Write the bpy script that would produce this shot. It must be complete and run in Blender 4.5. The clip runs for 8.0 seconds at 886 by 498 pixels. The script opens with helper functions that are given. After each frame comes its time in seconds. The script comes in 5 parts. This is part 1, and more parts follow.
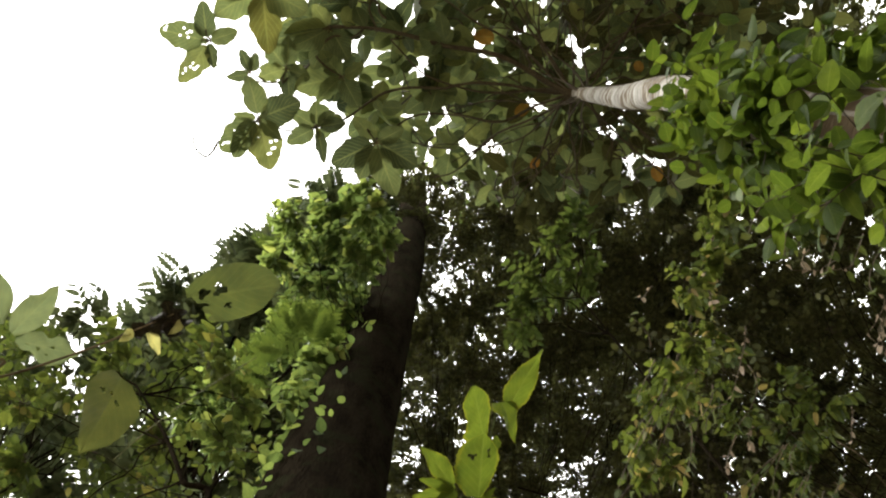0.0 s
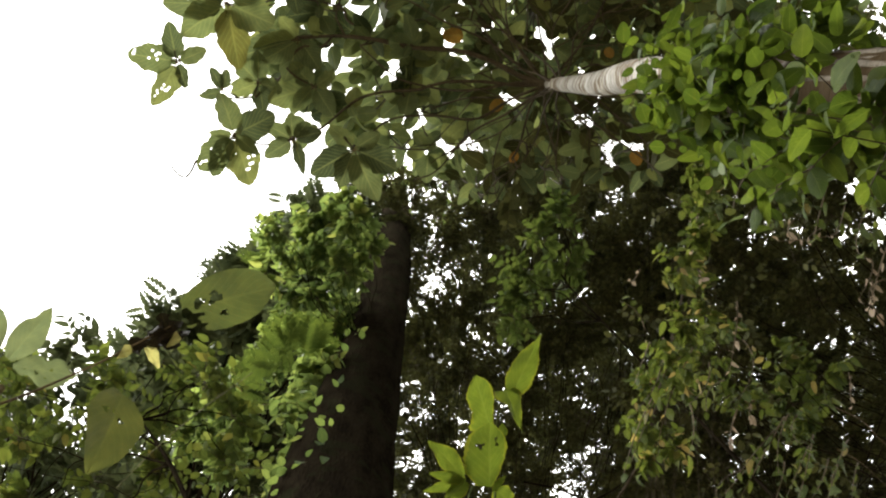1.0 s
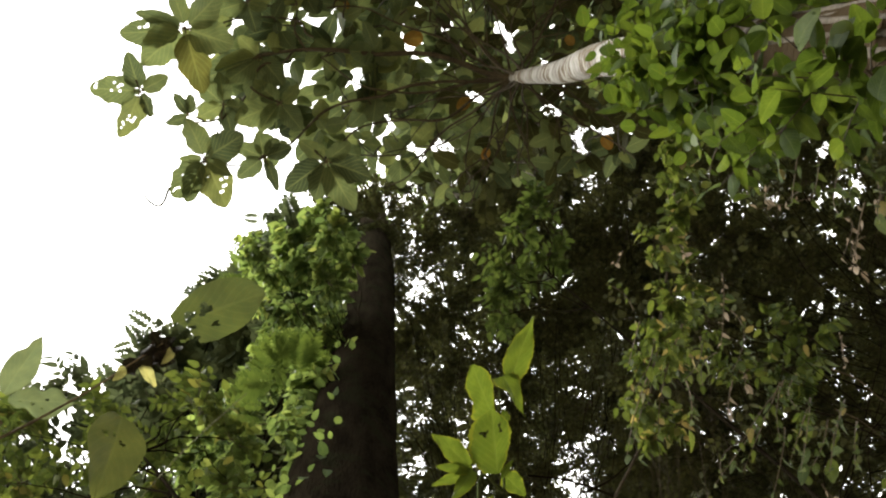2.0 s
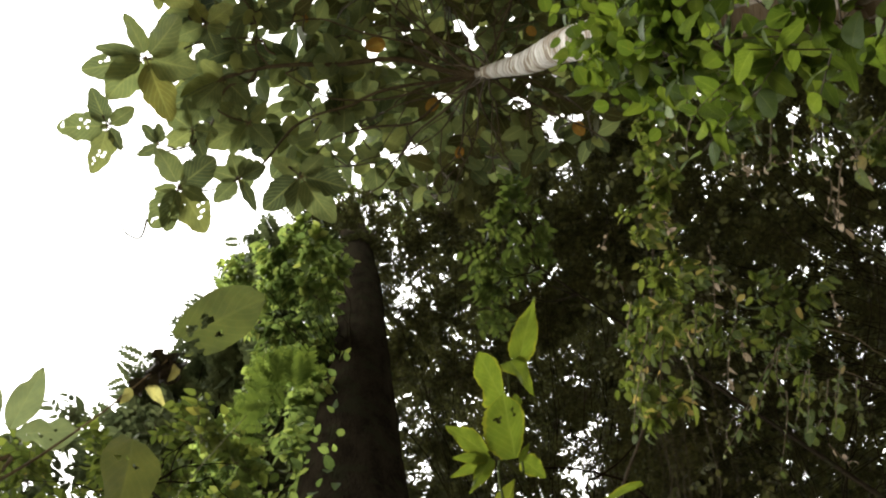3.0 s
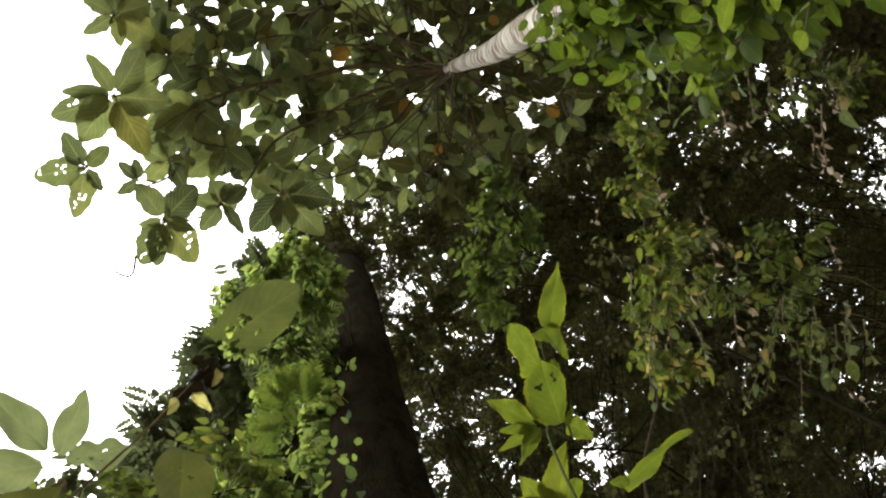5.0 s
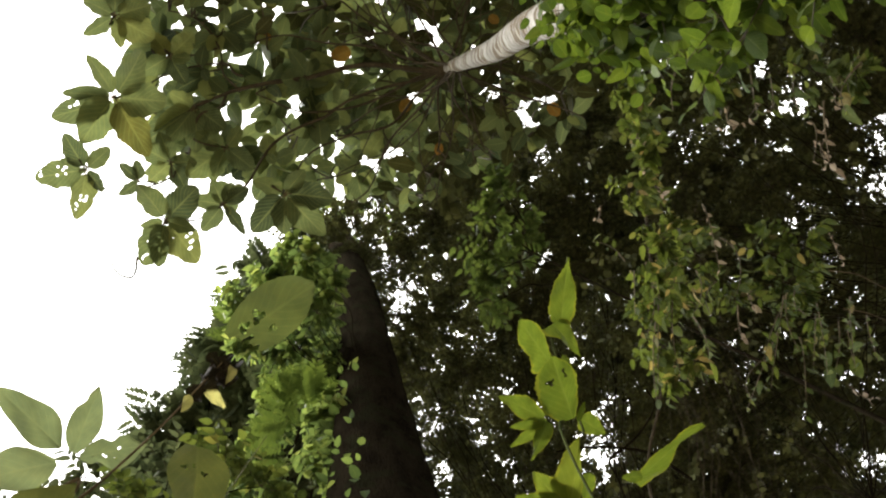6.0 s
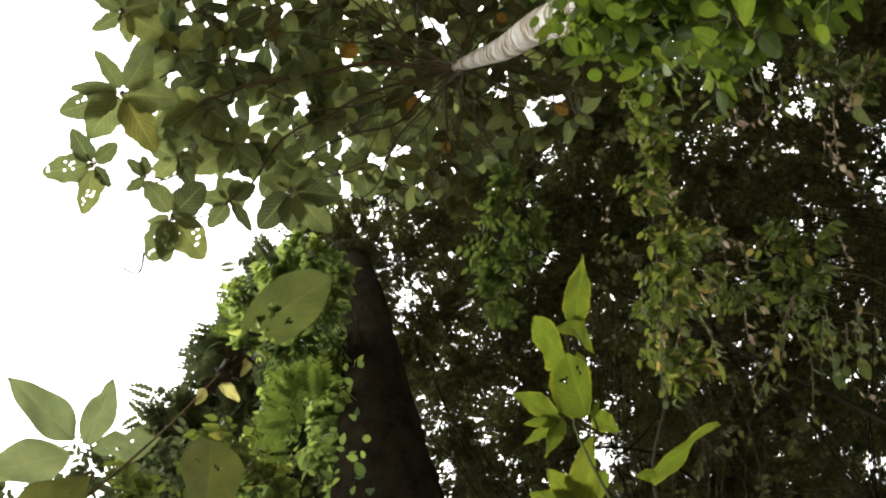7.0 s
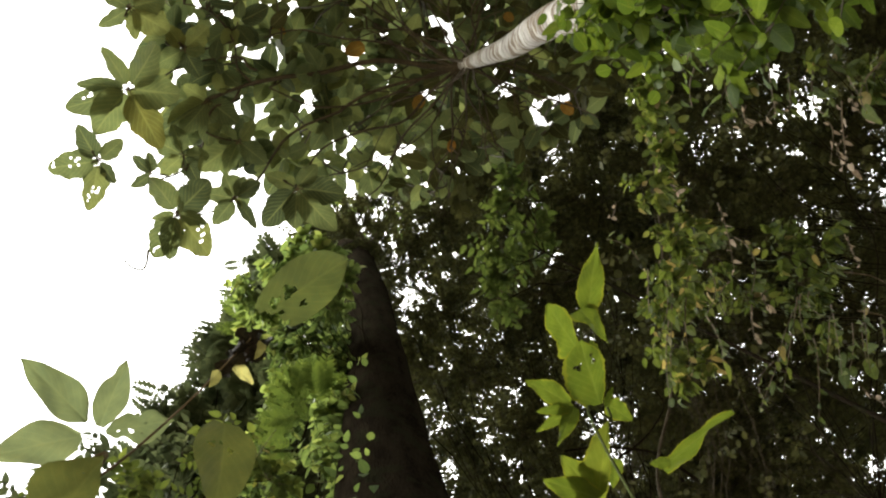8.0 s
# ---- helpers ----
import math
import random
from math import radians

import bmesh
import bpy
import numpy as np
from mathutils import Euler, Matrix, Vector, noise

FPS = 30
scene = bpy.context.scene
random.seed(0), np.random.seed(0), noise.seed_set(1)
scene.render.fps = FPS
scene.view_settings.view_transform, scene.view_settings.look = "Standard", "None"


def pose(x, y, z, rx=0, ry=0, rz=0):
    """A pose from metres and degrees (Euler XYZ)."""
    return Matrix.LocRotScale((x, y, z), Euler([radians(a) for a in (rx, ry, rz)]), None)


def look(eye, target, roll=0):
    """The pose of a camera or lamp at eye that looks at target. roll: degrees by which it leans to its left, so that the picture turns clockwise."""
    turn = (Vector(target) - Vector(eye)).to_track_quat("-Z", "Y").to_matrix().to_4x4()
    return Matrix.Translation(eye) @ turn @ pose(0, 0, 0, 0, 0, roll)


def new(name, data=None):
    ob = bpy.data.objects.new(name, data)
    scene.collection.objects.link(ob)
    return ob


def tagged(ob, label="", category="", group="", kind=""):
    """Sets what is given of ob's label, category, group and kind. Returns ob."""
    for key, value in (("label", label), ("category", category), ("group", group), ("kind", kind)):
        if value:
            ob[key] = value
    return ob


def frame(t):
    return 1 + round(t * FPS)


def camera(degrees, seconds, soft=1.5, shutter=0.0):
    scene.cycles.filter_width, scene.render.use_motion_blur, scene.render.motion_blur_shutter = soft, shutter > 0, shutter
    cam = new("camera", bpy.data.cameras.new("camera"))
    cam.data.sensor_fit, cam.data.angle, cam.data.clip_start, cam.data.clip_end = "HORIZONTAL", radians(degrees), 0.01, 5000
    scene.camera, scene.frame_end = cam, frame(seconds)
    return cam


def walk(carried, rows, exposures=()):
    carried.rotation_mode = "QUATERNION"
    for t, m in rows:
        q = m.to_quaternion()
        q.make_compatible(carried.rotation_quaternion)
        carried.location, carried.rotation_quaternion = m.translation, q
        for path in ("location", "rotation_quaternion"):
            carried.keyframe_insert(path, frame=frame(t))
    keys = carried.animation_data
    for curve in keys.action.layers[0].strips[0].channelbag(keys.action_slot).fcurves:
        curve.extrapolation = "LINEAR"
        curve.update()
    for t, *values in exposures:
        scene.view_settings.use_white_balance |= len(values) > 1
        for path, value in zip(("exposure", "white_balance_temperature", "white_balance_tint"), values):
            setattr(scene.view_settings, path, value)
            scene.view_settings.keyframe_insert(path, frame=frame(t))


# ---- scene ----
cam = camera(40.3, 8.0, soft=2.1)
PATH = [
    (0, (0.068, -0.035, 1.691), (0.026, 0.284, 3.665), 27.9),
    (0.5, (0.067, -0.03, 1.694), (0.034, 0.284, 3.669), 24.2),
    (1, (0.066, -0.025, 1.692), (0.046, 0.283, 3.669), 19.5),
    (1.5, (0.066, -0.02, 1.691), (0.06, 0.281, 3.668), 14.2),
    (3, (0.056, 0.0, 1.699), (0.095, 0.284, 3.678), -3.6),
    (3.5, (0.049, 0.007, 1.7), (0.097, 0.288, 3.679), -8.2),
    (4, (0.041, 0.013, 1.699), (0.098, 0.294, 3.678), -12.2),
    (4.5, (0.034, 0.018, 1.699), (0.096, 0.298, 3.678), -14.8),
    (6, (0.019, 0.023, 1.699), (0.082, 0.304, 3.679), -16.1),
    (6.5, (0.016, 0.025, 1.702), (0.074, 0.306, 3.681), -15.0),
    (7, (0.011, 0.026, 1.703), (0.066, 0.308, 3.682), -14.0),
    (7.5, (0.006, 0.031, 1.705), (0.057, 0.312, 3.684), -13.1),
    (8, (0.002, 0.038, 1.706), (0.052, 0.318, 3.685), -12.7),
]
walk(cam, [(t, look(eye, target, roll)) for t, eye, target, roll in PATH])

# ---- sky and light ----
world = bpy.data.worlds.new("overcast_sky")
scene.world = world
world.use_nodes = True
wn, wl = world.node_tree.nodes, world.node_tree.links
wn.clear()
sky = wn.new("ShaderNodeTexSky")
sky.sky_type, sky.sun_disc = "NISHITA", False
sky.sun_elevation, sky.sun_rotation = radians(50), radians(-83)
cloud = wn.new("ShaderNodeMix")
cloud.data_type = "RGBA"
cloud.inputs["Factor"].default_value = 0.88
cloud.inputs["B"].default_value = (9.2, 9.1, 8.5, 1)      # thick white cloud, in the sky texture's own unit
bg = wn.new("ShaderNodeBackground")
bg.inputs["Strength"].default_value = 0.15
wout = wn.new("ShaderNodeOutputWorld")
wl.new(sky.outputs["Color"], cloud.inputs["A"])
wl.new(cloud.outputs["Result"], bg.inputs["Color"])
wl.new(bg.outputs["Background"], wout.inputs["Surface"])

sun = new("sun", bpy.data.lights.new("sun", "SUN"))
sun.data.energy, sun.data.angle, sun.data.color = 1.3, radians(20), (1.0, 0.97, 0.9)
sun.matrix_world = look((-7, 0.8, 8.4), (0, 0, 0))
scene.view_settings.exposure = 2.09

rng = np.random.default_rng(11)
UP = np.array((0.0, 0.0, 1.0))


# ---- materials ----
def nodes_of(name):
    m = bpy.data.materials.new(name)
    m.use_nodes = True
    n, l = m.node_tree.nodes, m.node_tree.links
    n.clear()
    return m, n, l


def mixed(n, l, a, b, fac, mode="MIX"):
    x = n.new("ShaderNodeMix")
    x.data_type, x.blend_type = "RGBA", mode
    for sock, v in (("A", a), ("B", b), ("Factor", fac)):
        if isinstance(v, (tuple, float, int)):
            x.inputs[sock].default_value = v
        else:
            l.new(v, x.inputs[sock])
    return x.outputs["Result"]


def maths(n, l, op, a, b=0.0, clamp=False):
    x = n.new("ShaderNodeMath")
    x.operation, x.use_clamp = op, clamp
    for i, v in enumerate((a, b)):
        if isinstance(v, (float, int)):
            x.inputs[i].default_value = v
        else:
            l.new(v, x.inputs[i])
    return x.outputs[0]


def leaf_material(name, stops, glow=0.45, rough=0.42, spots=0.15, vein=0.35, gain=1.6, blue=0.4, rim=0.0):
    """Thin leaf: colours vary from leaf to leaf, a pale midrib and side veins, blotches; light shines through."""
    m, n, l = nodes_of(name)
    geo, info, uv = n.new("ShaderNodeNewGeometry"), n.new("ShaderNodeObjectInfo"), n.new("ShaderNodeUVMap")
    rnd = maths(n, l, "FRACT", maths(n, l, "ADD", geo.outputs["Random Per Island"], info.outputs["Random"]))
    ramp = n.new("ShaderNodeValToRGB")
    while len(ramp.color_ramp.elements) < len(stops):
        ramp.color_ramp.elements.new(0.5)
    for e, (at, c) in zip(ramp.color_ramp.elements, stops):
        e.position, e.color = at, (*c, 1)
    l.new(rnd, ramp.inputs["Fac"])
    sep = n.new("ShaderNodeSeparateXYZ")
    l.new(uv.outputs["UV"], sep.inputs[0])
    side = maths(n, l, "ABSOLUTE", maths(n, l, "SUBTRACT", sep.outputs["X"], 0.5))
    rib = maths(n, l, "LESS_THAN", side, 0.028)
    wave = maths(n, l, "SINE", maths(n, l, "MULTIPLY", maths(n, l, "SUBTRACT", sep.outputs["Y"], maths(n, l, "MULTIPLY", side, 0.75)), 52.0))
    veins = maths(n, l, "MAXIMUM", rib, maths(n, l, "MULTIPLY", maths(n, l, "GREATER_THAN", wave, 0.8), 0.6))
    tex = n.new("ShaderNodeTexCoord")
    big, fine = n.new("ShaderNodeTexNoise"), n.new("ShaderNodeTexNoise")
    big.inputs["Scale"].default_value, fine.inputs["Scale"].default_value = 4.0, 90.0
    fine.inputs["Detail"].default_value = 5.0
    for t in (big, fine):
        l.new(tex.outputs["Object"], t.inputs["Vector"])
    c = mixed(n, l, ramp.outputs["Color"], (0.10, 0.07, 0.02, 1), maths(n, l, "MULTIPLY", maths(n, l, "GREATER_THAN", fine.outputs["Fac"], 0.62), spots))
    shade = n.new("ShaderNodeValToRGB")
    shade.color_ramp.elements[0].position, shade.color_ramp.elements[0].color = 0.3, (0.68, 0.72, 0.75, 1)
    shade.color_ramp.elements[1].position, shade.color_ramp.elements[1].color = 0.7, (1.0, 0.97, 0.9, 1)
    l.new(big.outputs["Fac"], shade.inputs["Fac"])
    c = mixed(n, l, c, shade.outputs["Color"], 1.0, "MULTIPLY")
    c = mixed(n, l, c, (1.7, 1.7, 1.7, 1), 1.0, "MULTIPLY")
    c = mixed(n, l, c, mixed(n, l, c, (0.34, 0.38, 0.16, 1), 0.5), maths(n, l, "MULTIPLY", veins, vein))
    if rim:
        worn = maths(n, l, "MULTIPLY", maths(n, l, "GREATER_THAN", maths(n, l, "ADD", side, maths(n, l, "MULTIPLY", big.outputs["Fac"], 0.25)), 0.56), rim)
        c = mixed(n, l, c, (0.26, 0.24, 0.03, 1), worn)
    thru = mixed(n, l, c, (gain, gain * 0.95, gain * blue, 1), 1.0, "MULTIPLY")
    bump = n.new("ShaderNodeBump")
    bump.inputs["Strength"].default_value, bump.inputs["Distance"].default_value = 0.6, 0.004
    l.new(maths(n, l, "SUBTRACT", fine.outputs["Fac"], veins), bump.inputs["Height"])
    p, tr, mix, out = n.new("ShaderNodeBsdfPrincipled"), n.new("ShaderNodeBsdfTranslucent"), n.new("ShaderNodeMixShader"), n.new("ShaderNodeOutputMaterial")
    p.inputs["Roughness"].default_value, p.inputs["Specular IOR Level"].default_value = rough, 0.04
    l.new(c, p.inputs["Base Color"]), l.new(bump.outputs["Normal"], p.inputs["Normal"])
    l.new(thru, tr.inputs["Color"])
    mix.inputs[0].default_value = glow
    l.new(p.outputs[0], mix.inputs[1]), l.new(tr.outputs[0], mix.inputs[2]), l.new(mix.outputs[0], out.inputs["Surface"])
    return m


def bark_material(name, a, b, streak=(1, 1, 1), scale=6.0, rough=0.85, relief=0.6, patch=None, foot=None, sheen=0.12, lips=None):
    m, n, l = nodes_of(name)
    tex, mp = n.new("ShaderNodeTexCoord"), n.new("ShaderNodeMapping")
    mp.inputs["Scale"].default_value = streak
    l.new(tex.outputs["Object"], mp.inputs["Vector"])
    big, fine = n.new("ShaderNodeTexNoise"), n.new("ShaderNodeTexNoise")
    for t, s in ((big, scale), (fine, scale * 7)):
        t.inputs["Scale"].default_value, t.inputs["Detail"].default_value = s, 6.0
        l.new(mp.outputs["Vector"], t.inputs["Vector"])
    ramp = n.new("ShaderNodeValToRGB")
    ramp.color_ramp.elements[0].position, ramp.color_ramp.elements[0].color = 0.38, (*a, 1)
    ramp.color_ramp.elements[1].position, ramp.color_ramp.elements[1].color = 0.6, (*b, 1)
    l.new(mixed(n, l, big.outputs["Fac"], fine.outputs["Fac"], 0.4), ramp.inputs["Fac"])
    c = ramp.outputs["Color"]
    if patch:
        spot = n.new("ShaderNodeTexNoise")
        spot.inputs["Scale"].default_value, spot.inputs["Detail"].default_value = 9.0, 4.0
        l.new(tex.outputs["Object"], spot.inputs["Vector"])
        c = mixed(n, l, c, (*patch, 1), maths(n, l, "MULTIPLY", maths(n, l, "GREATER_THAN", spot.outputs["Fac"], 0.57), 0.6))
    if lips:
        mp2, band = n.new("ShaderNodeMapping"), n.new("ShaderNodeTexNoise")
        mp2.inputs["Scale"].default_value = (8, 8, 17)
        band.inputs["Scale"].default_value, band.inputs["Detail"].default_value = 1.0, 3.0
        l.new(tex.outputs["Object"], mp2.inputs["Vector"]), l.new(mp2.outputs["Vector"], band.inputs["Vector"])
        cut = n.new("ShaderNodeValToRGB")
        cut.color_ramp.elements[0].position, cut.color_ramp.elements[0].color = 0.53, (0, 0, 0, 1)
        cut.color_ramp.elements[1].position, cut.color_ramp.elements[1].color = 0.58, (0.85, 0.85, 0.85, 1)
        l.new(band.outputs["Fac"], cut.inputs["Fac"])
        c = mixed(n, l, c, (*lips, 1), cut.outputs["Color"])
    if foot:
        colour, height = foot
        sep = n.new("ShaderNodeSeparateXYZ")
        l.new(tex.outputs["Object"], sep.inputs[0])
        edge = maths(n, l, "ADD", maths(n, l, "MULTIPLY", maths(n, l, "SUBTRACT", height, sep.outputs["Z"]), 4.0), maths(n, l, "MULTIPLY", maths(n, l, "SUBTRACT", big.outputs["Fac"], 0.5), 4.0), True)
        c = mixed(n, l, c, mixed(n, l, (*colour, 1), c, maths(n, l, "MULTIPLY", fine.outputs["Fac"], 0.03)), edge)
    bump = n.new("ShaderNodeBump")
    bump.inputs["Strength"].default_value, bump.inputs["Distance"].default_value = relief, 0.01
    l.new(fine.outputs["Fac"], bump.inputs["Height"])
    p, out = n.new("ShaderNodeBsdfPrincipled"), n.new("ShaderNodeOutputMaterial")
    p.inputs["Roughness"].default_value, p.inputs["Specular IOR Level"].default_value = rough, sheen
    l.new(c, p.inputs["Base Color"]), l.new(bump.outputs["Normal"], p.inputs["Normal"]), l.new(p.outputs[0], out.inputs["Surface"])
    return m


BROAD = leaf_material("broad_leaf", [(0, (0.03, 0.042, 0.026)), (0.3, (0.066, 0.086, 0.046)), (0.7, (0.102, 0.128, 0.06)), (1, (0.13, 0.15, 0.06))], 0.3, 0.55, 0.3, 0.55, 1.15, 0.68)
# darkened copy of the broad leaf; the inner crown's shade is in its colour
SHADED_BROAD = leaf_material("shaded_broad_leaf", [(0, (0.022, 0.023, 0.012)), (0.6, (0.034, 0.036, 0.018)), (1, (0.06, 0.062, 0.028))], 0.15, 0.6, 0.3, 0.4, 1.1, 0.6)
RUSTY = leaf_material("rusty_leaf", [(0, (0.14, 0.07, 0.022)), (1, (0.17, 0.1, 0.03))], 0.35, 0.55, 0.5, 0.4, 1.2, 0.5)
YELLOWING = leaf_material("yellowing_leaf", [(0, (0.075, 0.078, 0.028)), (1, (0.085, 0.088, 0.032))], 0.35, 0.55, 0.6, 0.4, 1.1, 0.6)
CREEPER = leaf_material("creeper_leaf", [(0, (0.05, 0.078, 0.034)), (0.5, (0.075, 0.108, 0.043)), (0.85, (0.108, 0.145, 0.055)), (1, (0.145, 0.17, 0.065))], 0.47, 0.5, 0.12, 0.2, 1.55, 0.55)
FERN = leaf_material("fern_leaf", [(0, (0.036, 0.058, 0.02)), (1, (0.066, 0.094, 0.03))], 0.4, 0.5, 0.1, 0.2, 1.4, 0.45)
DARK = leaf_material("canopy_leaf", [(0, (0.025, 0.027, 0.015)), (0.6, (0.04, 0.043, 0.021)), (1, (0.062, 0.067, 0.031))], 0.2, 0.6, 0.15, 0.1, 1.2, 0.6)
HAZEL = leaf_material("feather_leaf", [(0, (0.028, 0.038, 0.022)), (1, (0.06, 0.074, 0.042))], 0.3, 0.6, 0.1, 0.1, 1.3, 0.7)
BUSH = leaf_material("bush_leaf", [(0, (0.027, 0.041, 0.015)), (0.5, (0.05, 0.07, 0.023)), (0.95, (0.092, 0.116, 0.034)), (1, (0.16, 0.145, 0.05))], 0.32, 0.52, 0.2, 0.2, 1.4, 0.5)
VINE = leaf_material("vine_leaf", [(0, (0.022, 0.038, 0.011)), (0.6, (0.038, 0.06, 0.016)), (1, (0.06, 0.084, 0.022))], 0.42, 0.5, 0.12, 0.2, 1.4, 0.35)
POLE = leaf_material("slender_tree_leaf", [(0, (0.024, 0.039, 0.014)), (0.7, (0.042, 0.061, 0.022)), (1, (0.055, 0.074, 0.027))], 0.36, 0.55, 0.15, 0.2, 1.3, 0.48)
SHRUB = leaf_material("shrub_leaf", [(0, (0.025, 0.037, 0.015)), (0.5, (0.04, 0.056, 0.021)), (0.95, (0.068, 0.085, 0.031)), (0.99, (0.15, 0.12, 0.075))], 0.36, 0.55, 0.3, 0.2)
TRAIL = leaf_material("trailing_leaf", [(0, (0.03, 0.044, 0.016)), (0.5, (0.052, 0.072, 0.024)), (0.9, (0.09, 0.11, 0.04)), (0.96, (0.17, 0.135, 0.085))], 0.4, 0.52, 0.3, 0.2, 1.5, 0.4)
YOUNG = leaf_material("young_leaf", [(0, (0.052, 0.078, 0.014)), (0.7, (0.07, 0.098, 0.018)), (1, (0.092, 0.112, 0.022))], 0.45, 0.45, 0.3, 0.14, 1.0, 0.5, 0.3)
PALE = leaf_material("pale_leaf", [(0, (0.075, 0.095, 0.052)), (1, (0.098, 0.117, 0.065))], 0.4, 0.45, 0.25, 0.12, 1.4, 0.72)
DULL = leaf_material("dull_leaf", [(0, (0.046, 0.054, 0.022)), (1, (0.058, 0.066, 0.027))], 0.42, 0.5, 0.4, 0.06, 1.1, 0.55)
SPENT = leaf_material("spent_leaf", [(0, (0.055, 0.07, 0.03)), (1, (0.06, 0.076, 0.034))], 0.42, 0.5, 0.35, 0.1, 1.2, 0.55)
YELLOW = leaf_material("yellow_leaf", [(0, (0.24, 0.24, 0.09)), (1, (0.3, 0.29, 0.13))], 0.45, 0.5, 0.3, 0.2, 1.2, 0.7)
WITHER = leaf_material("withered_leaf", [(0, (0.012, 0.011, 0.010)), (1, (0.03, 0.024, 0.022))], 0.05, 0.7, 0.3, 0.1, 1.0)
DRY = leaf_material("dry_leaf", [(0, (0.17, 0.13, 0.1)), (1, (0.28, 0.225, 0.18))], 0.3, 0.7, 0.4, 0.2, 1.0, 0.8)
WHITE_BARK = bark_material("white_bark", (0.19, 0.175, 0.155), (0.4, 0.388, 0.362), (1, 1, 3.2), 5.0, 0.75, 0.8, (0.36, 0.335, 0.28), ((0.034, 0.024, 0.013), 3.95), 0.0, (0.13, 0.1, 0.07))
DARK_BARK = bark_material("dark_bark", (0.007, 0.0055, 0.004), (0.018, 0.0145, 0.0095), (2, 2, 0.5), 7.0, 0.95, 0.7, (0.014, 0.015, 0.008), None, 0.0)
LIMB_BARK = bark_material("limb_bark", (0.035, 0.029, 0.02), (0.085, 0.07, 0.05), (1, 1, 1), 14.0, 0.85, 0.5)
TWIG = bark_material("twig_bark", (0.06, 0.048, 0.03), (0.14, 0.11, 0.07), (1, 1, 1), 12.0, 0.85, 0.5)
GREEN_STEM = bark_material("green_stem", (0.07, 0.08, 0.03), (0.13, 0.13, 0.05), (1, 1, 1), 20.0, 0.6, 0.3)
SOFT_STEM = bark_material("soft_stem", (0.035, 0.045, 0.018), (0.06, 0.07, 0.028), (1, 1, 1), 20.0, 0.8, 0.3, None, None, 0.0)
LITTER = bark_material("leaf_litter", (0.1, 0.08, 0.05), (0.29, 0.235, 0.15), (1, 1, 1), 3.0, 0.95, 1.0, (0.06, 0.07, 0.025))


# ---- mesh helpers ----
def unit(a):
    return a / np.maximum(np.linalg.norm(a, axis=-1, keepdims=True), 1e-9)


def mesh_of(name, verts, quads, uvs, material):
    """A mesh from arrays of vertices, quads and one uv per vertex."""
    me = bpy.data.meshes.new(name)
    me.vertices.add(len(verts))
    me.vertices.foreach_set("co", np.asarray(verts, np.float32).ravel())
    me.loops.add(quads.size)
    me.loops.foreach_set("vertex_index", quads.astype(np.int32).ravel())
    me.polygons.add(len(quads))
    me.polygons.foreach_set("loop_start", np.arange(len(quads), dtype=np.int32) * 4)
    me.polygons.foreach_set("use_smooth", np.ones(len(quads), bool))
    if uvs is not None:
        me.uv_layers.new(name="UVMap").data.foreach_set("uv", np.asarray(uvs, np.float32)[quads.ravel()].ravel())
    me.update(calc_edges=True)
    me.materials.append(material)
    return me


def part(name, me, parent, label="", kind=""):
    ob = new(name, me)
    ob.parent = parent
    return tagged(ob, label, kind=kind)


def thing(name, at, label, category, group=""):
    ob = new(name)
    ob.location = at
    ob.empty_display_size = 0.2
    return tagged(ob, label, category, group)


def blade(rows, cols, width, fold=0.12, droop=0.12, wave=0.0, peak=0.8, tip=1.0, seed=0, tooth=0.0):
    """A leaf of length 1 along y: verts, quads and uvs. The tip bends down, the halves fold up along the midrib."""
    r = np.random.default_rng(seed)
    along = (1 - np.cos(np.linspace(0, np.pi, rows + 1))) / 2 if rows > 5 else np.linspace(0, 1, rows + 1)
    v, u = np.meshgrid(along, np.linspace(-1, 1, cols + 1), indexing="ij")
    crest = 0.5 / (0.5 + peak)
    w = width * v ** 0.5 * (1 - v) ** peak / (crest ** 0.5 * (1 - crest) ** peak) + 0.012 * tip * (v > 0.85) * (v < 0.99) + 0.003
    ph = r.uniform(0, 6.28)
    w = w * (1 + wave * 0.35 * np.sin(v * 19 + ph) * np.abs(u))
    w = w * (1 + tooth * (1 - 2 * np.mod(v * 13 + 0.4 * u, 1)) * np.abs(u) ** 3)
    x = u * w
    z = fold * np.abs(x) - droop * v ** 2 + wave * 0.16 * np.abs(u) * np.sin(v * 14 + ph + u) * w * 4
    verts = np.stack([x, v, z], -1).reshape(-1, 3)
    i = np.arange(rows)[:, None] * (cols + 1) + np.arange(cols)[None]
    quads = np.stack([i, i + 1, i + cols + 2, i + cols + 1], -1).reshape(-1, 4)
    return verts, quads, np.stack([(u + 1) / 2, v], -1).reshape(-1, 2)


def holed(leaf, holes, seed=0):
    """The same leaf, eaten away inside round, ragged holes given as (across, along, radius)."""
    verts, quads, uvs = leaf
    r = np.random.default_rng(seed)
    c = uvs[quads].mean(1)
    keep = np.ones(len(quads), bool)
    for hx, hy, hr in holes:
        a = np.arctan2(c[:, 1] - hy, c[:, 0] - hx)
        ragged = hr * (1 + 0.3 * np.sin(3 * a + r.uniform(0, 6)) + 0.2 * np.sin(5 * a + r.uniform(0, 6)))
        keep &= np.hypot((c[:, 0] - hx) * 0.6, c[:, 1] - hy) > ragged
    return verts, quads[keep], uvs


